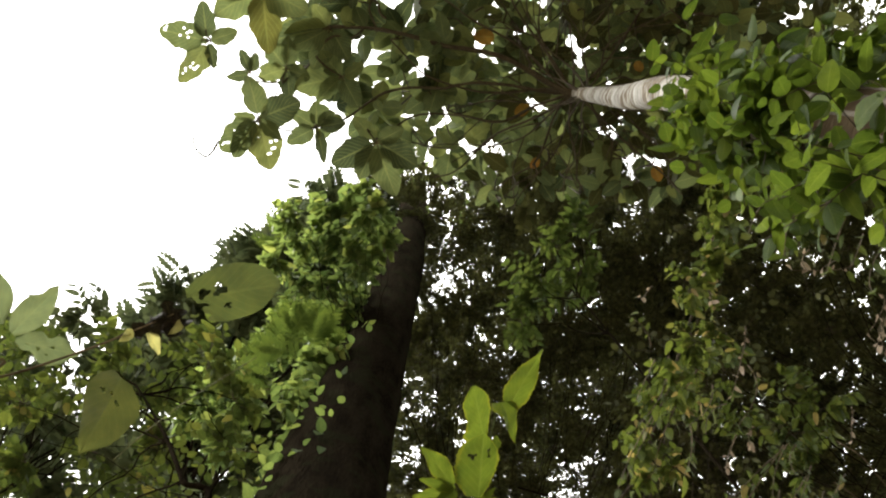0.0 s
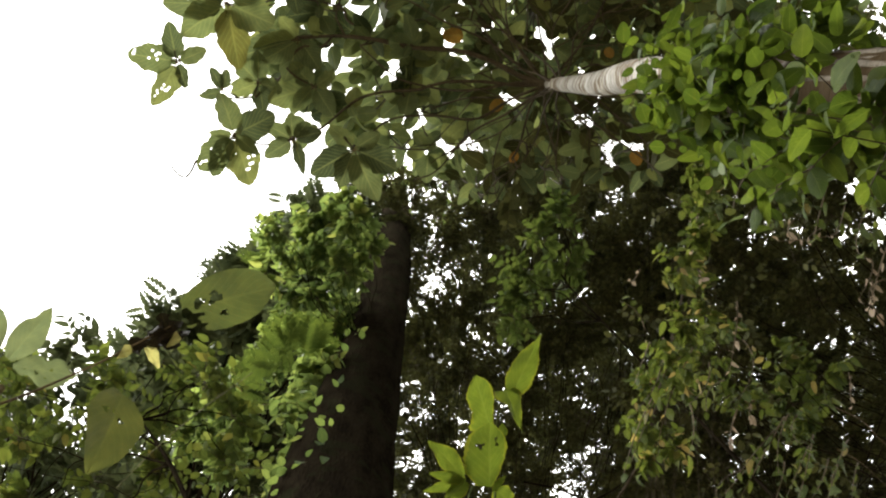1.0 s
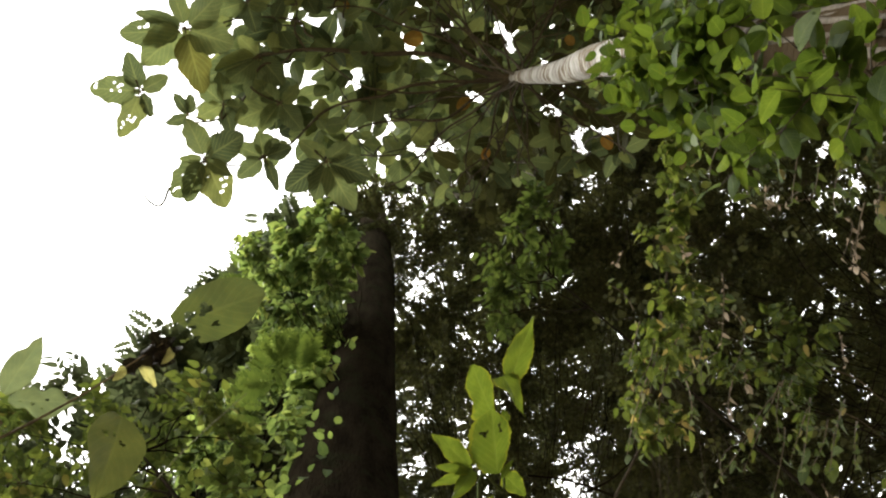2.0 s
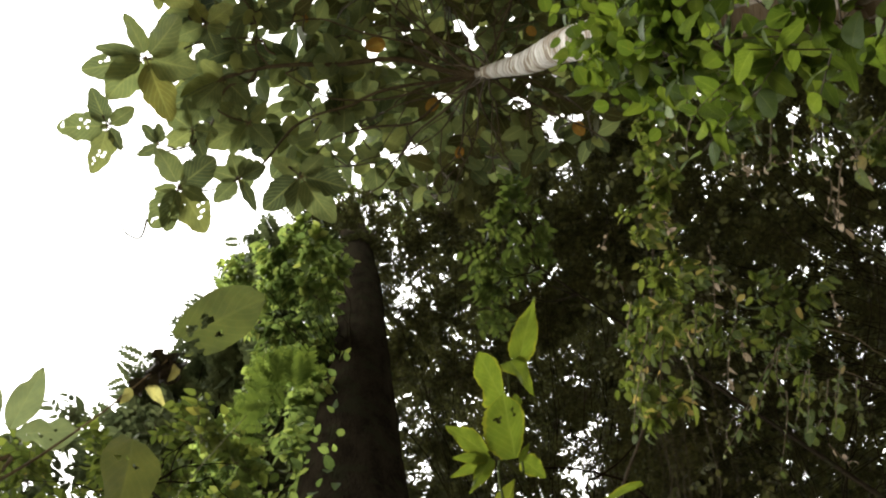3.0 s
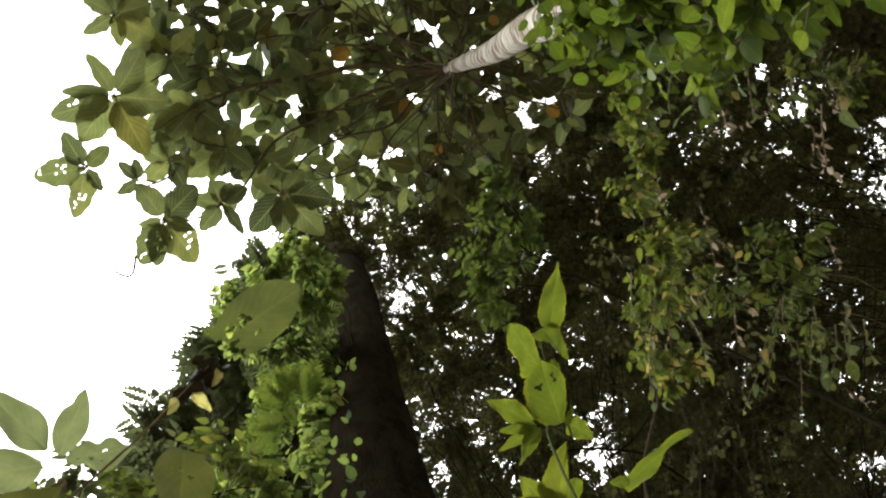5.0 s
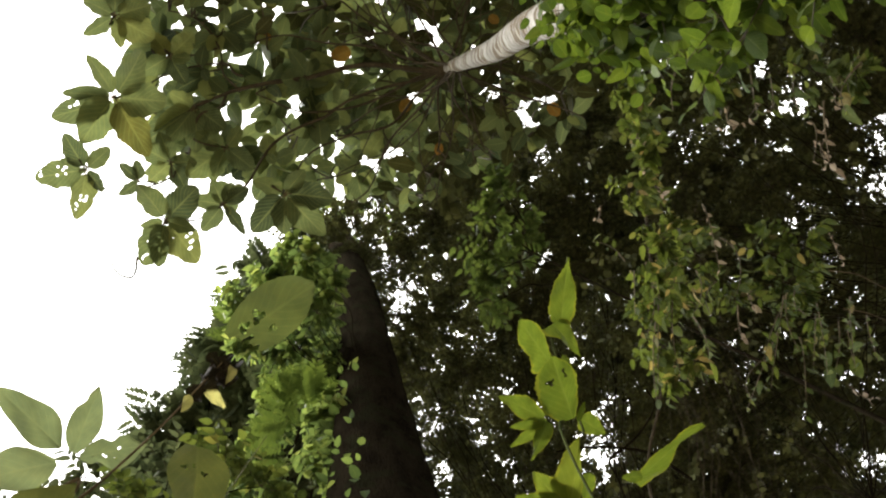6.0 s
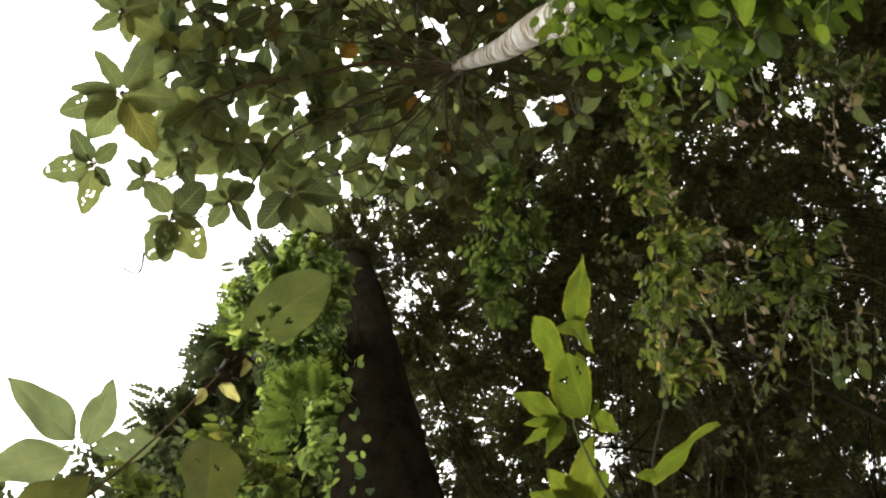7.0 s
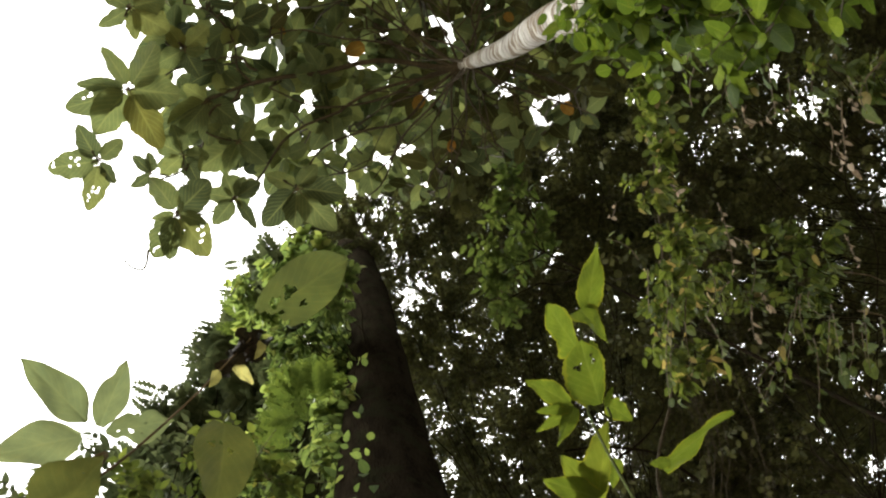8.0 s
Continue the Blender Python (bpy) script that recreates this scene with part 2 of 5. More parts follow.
def outlined(left, right, fold=0.14, droop=0.1, seed=0, tooth=1.0):
    """A leaf of length 1 with uneven halves: half-widths at even steps from base to tip."""
    r = np.random.default_rng(seed)
    v, u = np.meshgrid(np.linspace(0, 1, 47), np.linspace(-1, 1, 29), indexing="ij")
    at = np.linspace(0, 1, len(left))
    teeth = 1 + tooth * (0.035 * np.sin(v * 75 + r.uniform(0, 6)) + 0.03 * np.sin(v * 31 + r.uniform(0, 6)))
    even = np.linspace(-0.1, 1.1, 97)
    soft_l, soft_r = (np.convolve(np.interp(even, at, w), np.hanning(11) / np.hanning(11).sum(), "same") for w in (left, right))
    x = u * np.where(u > 0, np.interp(v, even, soft_l), np.interp(v, even, soft_r)) * teeth
    z = fold * np.abs(x) - droop * v ** 2 + 0.03 * np.sin(v * 11 + u * 2 + r.uniform(0, 6)) * np.abs(u)
    i = np.arange(46)[:, None] * 29 + np.arange(28)[None]
    return np.stack([x, v, z], -1).reshape(-1, 3), np.stack([i, i + 1, i + 30, i + 29], -1).reshape(-1, 4), np.stack([(u + 1) / 2, v], -1).reshape(-1, 2)


def bases(D, N):
    y = unit(D)
    z = unit(N - (N * y).sum(-1, keepdims=True) * y)
    return np.stack([np.cross(y, z), y, z], -1)


def cloud_mesh(name, P, D, N, S, shape, material, wide=None):
    """One mesh of many leaves: places, directions, normals and lengths."""
    tv, tq, tu = shape
    R = bases(D, N)
    loc = np.broadcast_to(tv, (len(P), *tv.shape)).copy()
    if wide is not None:
        loc[:, :, 0] *= wide[:, None]
    V = P[:, None] + np.einsum("nij,nmj->nmi", R, loc) * S[:, None, None]
    Q = tq[None] + (np.arange(len(P)) * len(tv))[:, None, None]
    return mesh_of(name, V.reshape(-1, 3), Q.reshape(-1, 4), np.tile(tu, (len(P), 1)), material)


def leaf_parts(name, P, D, N, S, shapes, material, parent):
    """Leaves as objects of their own that share a few meshes."""
    meshes = [mesh_of(name, *s, material) for s in shapes]
    R = bases(D, N)
    for i in range(len(P)):
        m = Matrix(R[i].tolist()).to_4x4()
        m.translation = Vector(P[i])
        ob = new(name, meshes[i % len(meshes)])
        ob.parent = parent
        ob.matrix_basis = parent.matrix_basis.inverted() @ m @ Matrix.Scale(S[i], 4)


def bezier(a, c, b, k):
    t = np.linspace(0, 1, k)[None, :, None]
    return (1 - t) ** 2 * a[:, None] + 2 * t * (1 - t) * c[:, None] + t ** 2 * b[:, None]


def tubes(name, paths, r0, r1, sides, material, rough=0.0):
    """Many tapered tubes of equal point count as one mesh. paths: (n, k, 3)."""
    n, k, _ = paths.shape
    T = unit(np.gradient(paths, axis=1))
    ref = np.where(np.abs(T[:, :1, 2:3]) > 0.9, np.array((1.0, 0, 0)), UP)
    X = unit(np.cross(T, np.broadcast_to(ref, T.shape)))
    Y = np.cross(T, X)
    rad = np.asarray(r0).reshape(-1, 1) + (np.asarray(r1).reshape(-1, 1) - np.asarray(r0).reshape(-1, 1)) * np.linspace(0, 1, k)[None]
    a = np.arange(sides) * 2 * np.pi / sides
    rr = rad[:, :, None] * (1 + rough * rng.uniform(-1, 1, (n, k, sides)))
    V = paths[:, :, None] + rr[..., None] * (np.cos(a)[None, None, :, None] * X[:, :, None] + np.sin(a)[None, None, :, None] * Y[:, :, None])
    i = np.arange(k - 1)[:, None] * sides
    j = np.arange(sides)[None]
    q = np.stack([i + j, i + (j + 1) % sides, i + sides + (j + 1) % sides, i + sides + j], -1).reshape(-1, 4)
    Q = q[None] + (np.arange(n) * k * sides)[:, None, None]
    return mesh_of(name, V.reshape(-1, 3), Q.reshape(-1, 4), None, material)


def spline(points, k):
    """A smooth line through a few points."""
    p = np.asarray(points, float)
    p = np.vstack([2 * p[0] - p[1], p, 2 * p[-1] - p[-2]])
    out = []
    for i in range(1, len(p) - 2):
        t = np.linspace(0, 1, k, endpoint=False)[:, None]
        a, b, c, d = p[i - 1:i + 3]
        out.append(0.5 * (2 * b + (c - a) * t + (2 * a - 5 * b + 4 * c - d) * t ** 2 + (3 * b - a - 3 * c + d) * t ** 3))
    return np.vstack(out + [p[-2:-1]])


def trunk_mesh(name, points, radii, material, sides=20, k=14, rough=0.03, rings=0.0):
    """A trunk through the points, with burls, shallow ridges and, for ring-barked trees, raised scars."""
    line = spline(points, k)
    rad = np.interp(np.linspace(0, 1, len(line)), np.linspace(0, 1, len(radii)), radii)
    if rings:
        z = line[:, 2]
        rad = rad * (1 + rings * (np.sin(z * 23 + np.sin(z * 7) * 3) > 0.82))
    T = unit(np.gradient(line, axis=0))
    X = unit(np.cross(T, np.array((0.0, 1.0, 0.0))))
    Y = np.cross(X, T)
    a = np.arange(sides) * 2 * np.pi / sides
    bumps = 1 + rough * (np.sin(3 * a[None] + line[:, 2:3] * 1.7) + 0.7 * np.sin(7 * a[None] - line[:, 2:3] * 2.9)) + rng.normal(0, rough * 0.4, (len(line), sides))
    V = line[:, None] + (rad[:, None] * bumps)[..., None] * (np.cos(a)[None, :, None] * X[:, None] + np.sin(a)[None, :, None] * Y[:, None])
    i, j = np.arange(len(line) - 1)[:, None] * sides, np.arange(sides)[None]
    Q = np.stack([i + j, i + (j + 1) % sides, i + sides + (j + 1) % sides, i + sides + j], -1).reshape(-1, 4)
    return mesh_of(name, V.reshape(-1, 3), Q, None, material)


def inside(poly, P):
    poly = np.asarray(poly)
    x, y = P[:, 0], P[:, 1]
    hit = np.zeros(len(P), bool)
    for (ax, ay), (bx, by) in zip(poly, np.roll(poly, -1, 0)):
        hit ^= ((ay > y) != (by > y)) & (x < (bx - ax) * (y - ay) / (by - ay + 1e-12) + ax)
    return hit


def scatter(poly, gap, z0, z1, tries=4000):
    """Places inside a ground outline, no closer than gap, at heights between z0 and z1."""
    poly = np.asarray(poly)
    lo, hi = poly.min(0), poly.max(0)
    c = rng.uniform(lo, hi, (tries, 2))
    c = c[inside(poly, c)]
    keep = []
    for p in c:
        if all((p[0] - q[0]) ** 2 + (p[1] - q[1]) ** 2 > gap * gap for q in keep):
            keep.append(p)
    keep = np.array(keep)
    return np.column_stack([keep, rng.uniform(z0, z1, len(keep))])


def thin_out(P, gaps):
    """Which of the places stay, by openings (x, y, radius, how bare) in a crown."""
    stay = np.ones(len(P))
    for x, y, r, bare in gaps:
        stay *= 1 - bare * np.exp(-(((P[:, 0] - x) ** 2 + (P[:, 1] - y) ** 2) / r ** 2) ** 1.5)
    return rng.uniform(0, 1, len(P)) < stay


def sprays(centres, radius, twigs, per_twig, droop=0.3, flat=0.6, source=None):
    """Leafy twigs round each centre: twig lines, and places, directions and normals of their leaves."""
    n = len(centres) * twigs
    C = np.repeat(centres, twigs, 0)
    out = unit(rng.normal(0, 1, (n, 3))) * (rng.uniform(0.1, 1, (n, 1)) ** 0.5) * np.broadcast_to(np.asarray(radius).reshape(-1, 1), (len(centres), 1)).repeat(twigs, 0)
    out[:, 2] *= flat
    E = C + out
    B = C + rng.normal(0, 0.12, (n, 3)) * np.linalg.norm(out, axis=1, keepdims=True)
    if source is not None:
        B += unit(np.asarray(source) - C) * 0.35 * np.linalg.norm(out, axis=1, keepdims=True)
    M = (B + E) / 2 + UP * np.linalg.norm(out, axis=1, keepdims=True) * 0.18
    lines = bezier(B, M, E, 4)
    t = np.tile(np.linspace(0.25, 1, per_twig), n)[:, None]
    b, m, e = (np.repeat(a, per_twig, 0) for a in (B, M, E))
    P = (1 - t) ** 2 * b + 2 * t * (1 - t) * m + t ** 2 * e
    T = unit(2 * (1 - t) * (m - b) + 2 * t * (e - m))
    side = unit(np.cross(T, UP + rng.normal(0, 0.2, T.shape))) * np.tile(np.where(np.arange(per_twig) % 2, 1.0, -1.0), n)[:, None]
    D = unit(T * rng.uniform(0.3, 0.9, (len(P), 1)) + side * rng.uniform(0.5, 1.1, (len(P), 1)) - UP * droop * rng.uniform(0.3, 1.6, (len(P), 1)))
    N = UP + rng.normal(0, 0.42, P.shape)
    return lines, P, D, N


TINY = blade(2, 1, 0.33, 0.0, 0.12, 0, 0.6)
FAR = blade(3, 1, 0.31, 0.0, 0.12, 0, 0.75)
SMALL = blade(5, 2, 0.27, 0.2, 0.18, 0, 0.95)
ROUND = blade(5, 2, 0.33, 0.18, 0.15, 0, 0.75)
SLIM = blade(5, 2, 0.17, 0.2, 0.3)
POINTED = blade(6, 2, 0.21, 0.2, 0.28, 0.1, 1.0, 1.2)


def pinnate(pairs, length, slim=0.3, fine=3):
    """A feather leaf of length 1: leaflets in pairs along a midrib."""
    tv, tq, tu = blade(fine, 1, slim, 0.0, 0.1)
    V, Q, U = [], [], []
    for i in range(pairs):
        y = 0.12 + 0.85 * i / (pairs - 1)
        for sgn in (-1, 1):
            a = sgn * (1.15 - 0.35 * i / pairs)
            s = length * (1 - 0.5 * abs(2 * i / pairs - 0.8) ** 2)
            c, q = np.cos(a), np.sin(a)
            Q.append(tq + len(tv) * len(V))
            V.append(np.column_stack([(tv[:, 0] * c + tv[:, 1] * q) * s, (-tv[:, 0] * q + tv[:, 1] * c) * s + y, tv[:, 2] * s - 0.25 * y * y]))
            U.append(tu)
    rib = np.array([(-0.014, 0, 0), (0.014, 0, 0), (0.01, 0.5, -0.062), (-0.01, 0.5, -0.062), (0.004, 1, -0.25), (-0.004, 1, -0.25)])
    Q.append(np.array([(0, 1, 2, 3), (3, 2, 4, 5)]) + len(tv) * len(V))
    V.append(rib), U.append(np.full((6, 2), 0.5))
    return np.vstack(V), np.vstack(Q), np.vstack(U)


FEATHER = pinnate(6, 0.4, 0.34, 2)
FROND = pinnate(9, 0.34, 0.17, 4)
WIDE = [blade(12, 6, (0.25, 0.4, 0.33, 0.42, 0.29)[i], 0.14, 0.2, 0.12, 0.68 + 0.06 * (i % 3), 1.3, 20 + i) for i in range(5)]
BIG = [blade(10, 6, 0.3 + 0.02 * (i % 3), 0.16, 0.2, 0.1, 0.72 + 0.06 * (i % 3), 1.0, i) for i in range(6)]


def limbs_to(centres, trunk_line, low, sag=0.12):
    """Curved boughs from the trunk to each centre."""
    tz = trunk_line[:, 2]
    d = np.hypot(*(centres[:, None, :2] - trunk_line[None, :, :2]).transpose(2, 0, 1)).min(1)
    want = np.clip(centres[:, 2] - low * d - 0.2, tz.min() + 0.5, tz.max())
    A = trunk_line[np.abs(tz[None] - want[:, None]).argmin(1)]
    M = (A + centres) / 2 + UP * sag * np.linalg.norm(centres - A, axis=1, keepdims=True) + rng.normal(0, 0.05, A.shape)
    paths = bezier(A, M, centres, 13)
    t = np.linspace(0, 1, 13)[None, :, None]
    L = np.linalg.norm(centres - A, axis=1)[:, None, None]
    for f, amp in ((2, 0.035), (5, 0.015)):
        paths = paths + amp * L * np.sin(np.pi * f * t + rng.uniform(0, 6, (len(A), 1, 3))) * np.sin(np.pi * t)
    return paths


def leafy_tree(name, label, trunk, radii, bark, centres, radius, twigs, per_twig, size, shape, leaf, leaf_name="crown", gaps=(), parts=0, droop=0.3, low=0.5, limb_r=0.02, limbs=14, wide=(0.8, 1.2), group="trees of the wood", flat=0.6, face=(0, 0, 1)):
    """A tree or bush: trunk, main limbs, twigs and a crown of single leaves."""
    tree = thing(name, trunk[0], label, "tree", group)
    inv = tree.matrix_basis.inverted()
    line = spline(trunk, 10)
    pieces = [part("trunk", trunk_mesh("trunk", trunk, radii, bark), tree)]
    paths = limbs_to(centres, line, low)
    main = np.linspace(0, len(paths) - 1, min(limbs, len(paths))).astype(int)
    for i in main:
        pieces.append(part("limb", tubes("limb", paths[i:i + 1], [limb_r], [limb_r * 0.3], 7, bark, 0.1), tree))
    rest = np.setdiff1d(np.arange(len(paths)), main)
    lines, P, D, N = sprays(centres, radius, twigs, per_twig, droop, flat, line[-1])
    if len(rest):
        pieces.append(part("branchwork", tubes("branchwork", paths[rest], [limb_r * 0.5], [limb_r * 0.18], 5, bark, 0.1), tree, kind="stuff"))
    pieces.append(part("fine_branching", tubes("fine_branching", lines, [limb_r * 0.14 + 0.001], [0.0008], 3, LIMB_BARK), tree, kind="stuff"))
    N = N + np.array(face) - UP
    S, broad = size * rng.uniform(0.6, 1.25, len(P)), rng.uniform(*wide, len(P))
    keep = thin_out(P, gaps)
    P, D, N, S, broad = P[keep], D[keep], N[keep], S[keep], broad[keep]
    if parts:
        near = np.argsort(np.linalg.norm(P - np.array((0.2, 0.6, 1.7)), axis=1))
        a, near = near[:parts], near[parts:]
        leaf_parts("leaf", P[a], D[a], N[a], S[a], shape if isinstance(shape, list) else [shape], leaf, tree)
        P, D, N, S, broad = P[near], D[near], N[near], S[near], broad[near]
    s = shape[0] if isinstance(shape, list) else shape
    if len(P):
        pieces.append(part(leaf_name, cloud_mesh(leaf_name, P, D, N, S, s, leaf, broad), tree, kind="stuff"))
    for ob in pieces:
        ob.matrix_basis = inv
    return tree


# ---- ground ----
gx, gy = np.meshgrid(np.sinh(np.linspace(-6.5, 6.5, 70)) * 1.2, np.sinh(np.linspace(-6.5, 6.5, 70)) * 1.2, indexing="ij")
gz = 0.05 * np.sin(gx * 1.3) * np.cos(gy * 1.1 + 0.5) - 0.05
gi = np.arange(69)[:, None] * 70 + np.arange(69)[None]
ground = new("ground", mesh_of("ground", np.stack([gx, gy, gz], -1).reshape(-1, 3), np.stack([gi, gi + 70, gi + 71, gi + 1], -1).reshape(-1, 4), None, LITTER))
tagged(ground, "brown leaf litter on the forest floor", "ground", kind="structure")


# ---- white-barked tree ----
W_TRUNK = [(0.72, -0.22, -0.05), (0.64, -0.2, 1.7), (0.572, -0.132, 3.5), (0.485, -0.13, 5.4), (0.432, -0.073, 6.7), (0.279, -0.017, 7.9)]
# long boughs: whether it starts at the fork, its bends, its girth
BOUGHS = []
BOUGHS.append((True, [(0.030, -0.046, 7.86), (-0.255, -0.045, 7.86), (-0.485, -0.013, 7.86), (-0.830, 0.046, 7.86), (-1.119, 0.113, 7.86), (-1.330, 0.107, 7.86)], 0.013))
BOUGHS.append((True, [(0.081, 0.042, 7.86), (-0.211, 0.144, 7.86), (-0.441, 0.159, 7.86), (-0.688, 0.045, 7.86)], 0.007))
BOUGHS.append((True, [(0.120, 0.112, 7.86), (-0.018, 0.247, 7.86), (-0.221, 0.286, 7.86), (-0.442, 0.373, 7.86), (-0.556, 0.554, 7.86)], 0.0075))
BOUGHS.append((True, [(0.024, 0.044, 7.86), (-0.268, 0.141, 7.86), (-0.386, 0.196, 7.86), (-0.625, 0.325, 7.86), (-0.782, 0.511, 7.86), (-0.890, 0.597, 7.86), (-1.053, 0.662, 7.86), (-1.180, 0.666, 7.86)], 0.008))
BOUGHS.append((False, [(-0.830, 0.046, 7.86), (-0.946, 0.143, 7.86), (-1.052, 0.322, 7.86), (-1.121, 0.461, 7.86), (-1.189, 0.645, 7.86)], 0.006))
BOUGHS.append((False, [(-1.052, 0.322, 7.86), (-1.149, 0.445, 7.86), (-1.272, 0.487, 7.86), (-1.397, 0.516, 7.86), (-1.479, 0.474, 7.86), (-1.554, 0.378, 7.86)], 0.005))
BOUGHS.append((False, [(-0.738, -0.042, 7.86), (-0.818, -0.100, 7.86), (-1.044, -0.096, 7.86), (-1.248, -0.015, 7.86), (-1.379, 0.025, 7.86)], 0.0055))
BOUGHS.append((False, [(-0.758, 0.033, 7.86), (-0.835, -0.062, 7.86), (-0.845, -0.188, 7.86), (-0.939, -0.333, 7.86), (-1.075, -0.377, 7.86)], 0.005))
BOUGHS.append((False, [(-0.845, -0.188, 7.86), (-1.011, -0.156, 7.86), (-1.135, -0.185, 7.86), (-1.227, -0.252, 7.86), (-1.341, -0.375, 7.86)], 0.005))
BOUGHS.append((True, [(0.034, -0.111, 7.86), (-0.247, -0.169, 7.86), (-0.469, -0.231, 7.86), (-0.697, -0.194, 7.86)], 0.006))
BOUGHS.append((True, [(0.093, -0.155, 7.86), (-0.124, -0.301, 7.86), (-0.284, -0.449, 7.86)], 0.006))
INNER_LIMBS = [[(0.045, 0.249, 7.88), (-0.097, 0.495, 7.98), (-0.247, 0.626, 7.88)], [(0.235, 0.186, 7.88), (0.2, 0.42, 7.98), (0.104, 0.593, 7.98)], [(0.35, 0.191, 7.88), (0.438, 0.343, 7.98), (0.515, 0.428, 7.88)],
               [(0.171, -0.274, 7.98), (-0.011, -0.727, 8.18), (-0.283, -1.136, 8.18)], [(0.404, -0.293, 7.98), (0.521, -0.706, 8.18), (0.643, -1.083, 8.08)], [(0.527, 0.085, 7.88), (0.796, 0.184, 7.98), (0.967, 0.272, 7.78)]]
W_CROWN = [(-2.138, -1.786), (-1.464, -0.75), (-1.266, -0.245), (-1.21, -0.046), (-1.205, 0.267), (-1.077, 0.474), (-0.793, 0.53), (-0.594, 0.597), (-0.304, 0.582), (0.103, 0.571), (0.517, 0.415), (0.928, 0.289), (1.199, -0.143), (1.412, -0.858), (0.591, -1.693)]
W_INNER = [(-0.26, 0.641), (0.106, 0.658), (0.541, 0.449), (0.973, 0.301), (1.257, -0.151), (1.48, -0.902), (0.62, -1.777), (-0.535, -1.816), (-0.443, -0.398), (-0.357, 0.198)]
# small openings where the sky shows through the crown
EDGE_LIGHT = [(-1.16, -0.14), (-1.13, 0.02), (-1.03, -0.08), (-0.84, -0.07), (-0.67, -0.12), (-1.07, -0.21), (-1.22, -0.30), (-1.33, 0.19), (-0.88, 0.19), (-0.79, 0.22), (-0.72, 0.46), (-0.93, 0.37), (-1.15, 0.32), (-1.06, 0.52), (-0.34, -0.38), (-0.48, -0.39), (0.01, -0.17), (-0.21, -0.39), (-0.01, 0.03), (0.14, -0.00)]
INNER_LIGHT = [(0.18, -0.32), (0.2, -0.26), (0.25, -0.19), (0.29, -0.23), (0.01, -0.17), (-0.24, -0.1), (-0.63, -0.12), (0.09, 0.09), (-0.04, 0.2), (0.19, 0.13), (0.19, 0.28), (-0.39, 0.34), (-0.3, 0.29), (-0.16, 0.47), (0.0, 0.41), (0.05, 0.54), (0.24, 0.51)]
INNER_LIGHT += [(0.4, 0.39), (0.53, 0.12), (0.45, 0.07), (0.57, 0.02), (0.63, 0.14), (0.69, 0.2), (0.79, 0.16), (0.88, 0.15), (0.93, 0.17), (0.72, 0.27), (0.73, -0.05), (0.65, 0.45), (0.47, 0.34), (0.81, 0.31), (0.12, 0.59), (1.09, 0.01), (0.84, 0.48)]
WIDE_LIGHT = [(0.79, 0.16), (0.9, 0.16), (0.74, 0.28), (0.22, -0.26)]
W_EDGE = [(-1.197, -0.357), (-1.134, -0.043), (-1.114, 0.273), (-0.997, 0.452), (-0.74, 0.517), (-0.479, 0.549), (-0.314, 0.193), (-0.436, -0.212), (-0.824, -0.398)]
# whorls at the crown's open edge: the twig's end, then for each leaf its tip, half-width, and 1 if bitten or 2 if yellowing
WHORLS = []
WHORLS.append(((-1.535, 0.371, 7.75), [((-1.770, 0.396, 7.72), 0.33, 1), ((-1.582, 0.613, 7.72), 0.31, 1), ((-1.620, 0.191, 7.72), 0.30, 0), ((-1.393, 0.268, 7.72), 0.27, 0), ((-1.447, 0.486, 7.72), 0.24, 0)]))
WHORLS.append(((-1.169, 0.648, 7.75), [((-1.286, 0.859, 7.72), 0.36, 1), ((-1.011, 0.863, 7.72), 0.36, 1), ((-1.288, 0.671, 7.72), 0.22, 0), ((-1.269, 0.455, 7.72), 0.36, 0), ((-0.981, 0.487, 7.72), 0.34, 0), ((-1.014, 0.705, 7.72), 0.24, 0), ((-1.228, 0.869, 7.72), 0.30, 1)]))
WHORLS.append(((-0.878, 0.592, 7.78), [((-1.022, 0.549, 7.75), 0.34, 0), ((-0.991, 0.710, 7.75), 0.33, 0), ((-0.767, 0.739, 7.75), 0.20, 0), ((-0.919, 0.459, 7.75), 0.30, 0), ((-0.817, 0.477, 7.75), 0.30, 0), ((-0.740, 0.504, 7.75), 0.30, 0)]))
WHORLS.append(((-0.568, 0.556, 7.80), [((-0.741, 0.732, 7.77), 0.33, 0), ((-0.586, 0.756, 7.77), 0.36, 0), ((-0.389, 0.780, 7.77), 0.30, 0), ((-0.711, 0.468, 7.77), 0.30, 0), ((-0.324, 0.588, 7.77), 0.32, 0), ((-0.455, 0.438, 7.77), 0.30, 0)]))
WHORLS.append(((-1.362, 0.024, 7.76), [((-1.656, 0.112, 7.73), 0.28, 1), ((-1.543, 0.224, 7.73), 0.40, 0), ((-1.452, -0.190, 7.73), 0.24, 0), ((-1.184, -0.185, 7.73), 0.33, 0), ((-1.097, 0.067, 7.73), 0.36, 0), ((-1.220, 0.327, 7.73), 0.27, 2), ((-1.595, -0.023, 7.73), 0.20, 0)]))
WHORLS.append(((-1.329, -0.370, 7.78), [((-1.459, -0.457, 7.75), 0.30, 0), ((-1.474, -0.276, 7.75), 0.27, 0), ((-1.299, -0.209, 7.75), 0.26, 0), ((-1.140, -0.412, 7.75), 0.38, 0), ((-1.139, -0.238, 7.75), 0.36, 0), ((-1.302, -0.524, 7.75), 0.34, 0)]))
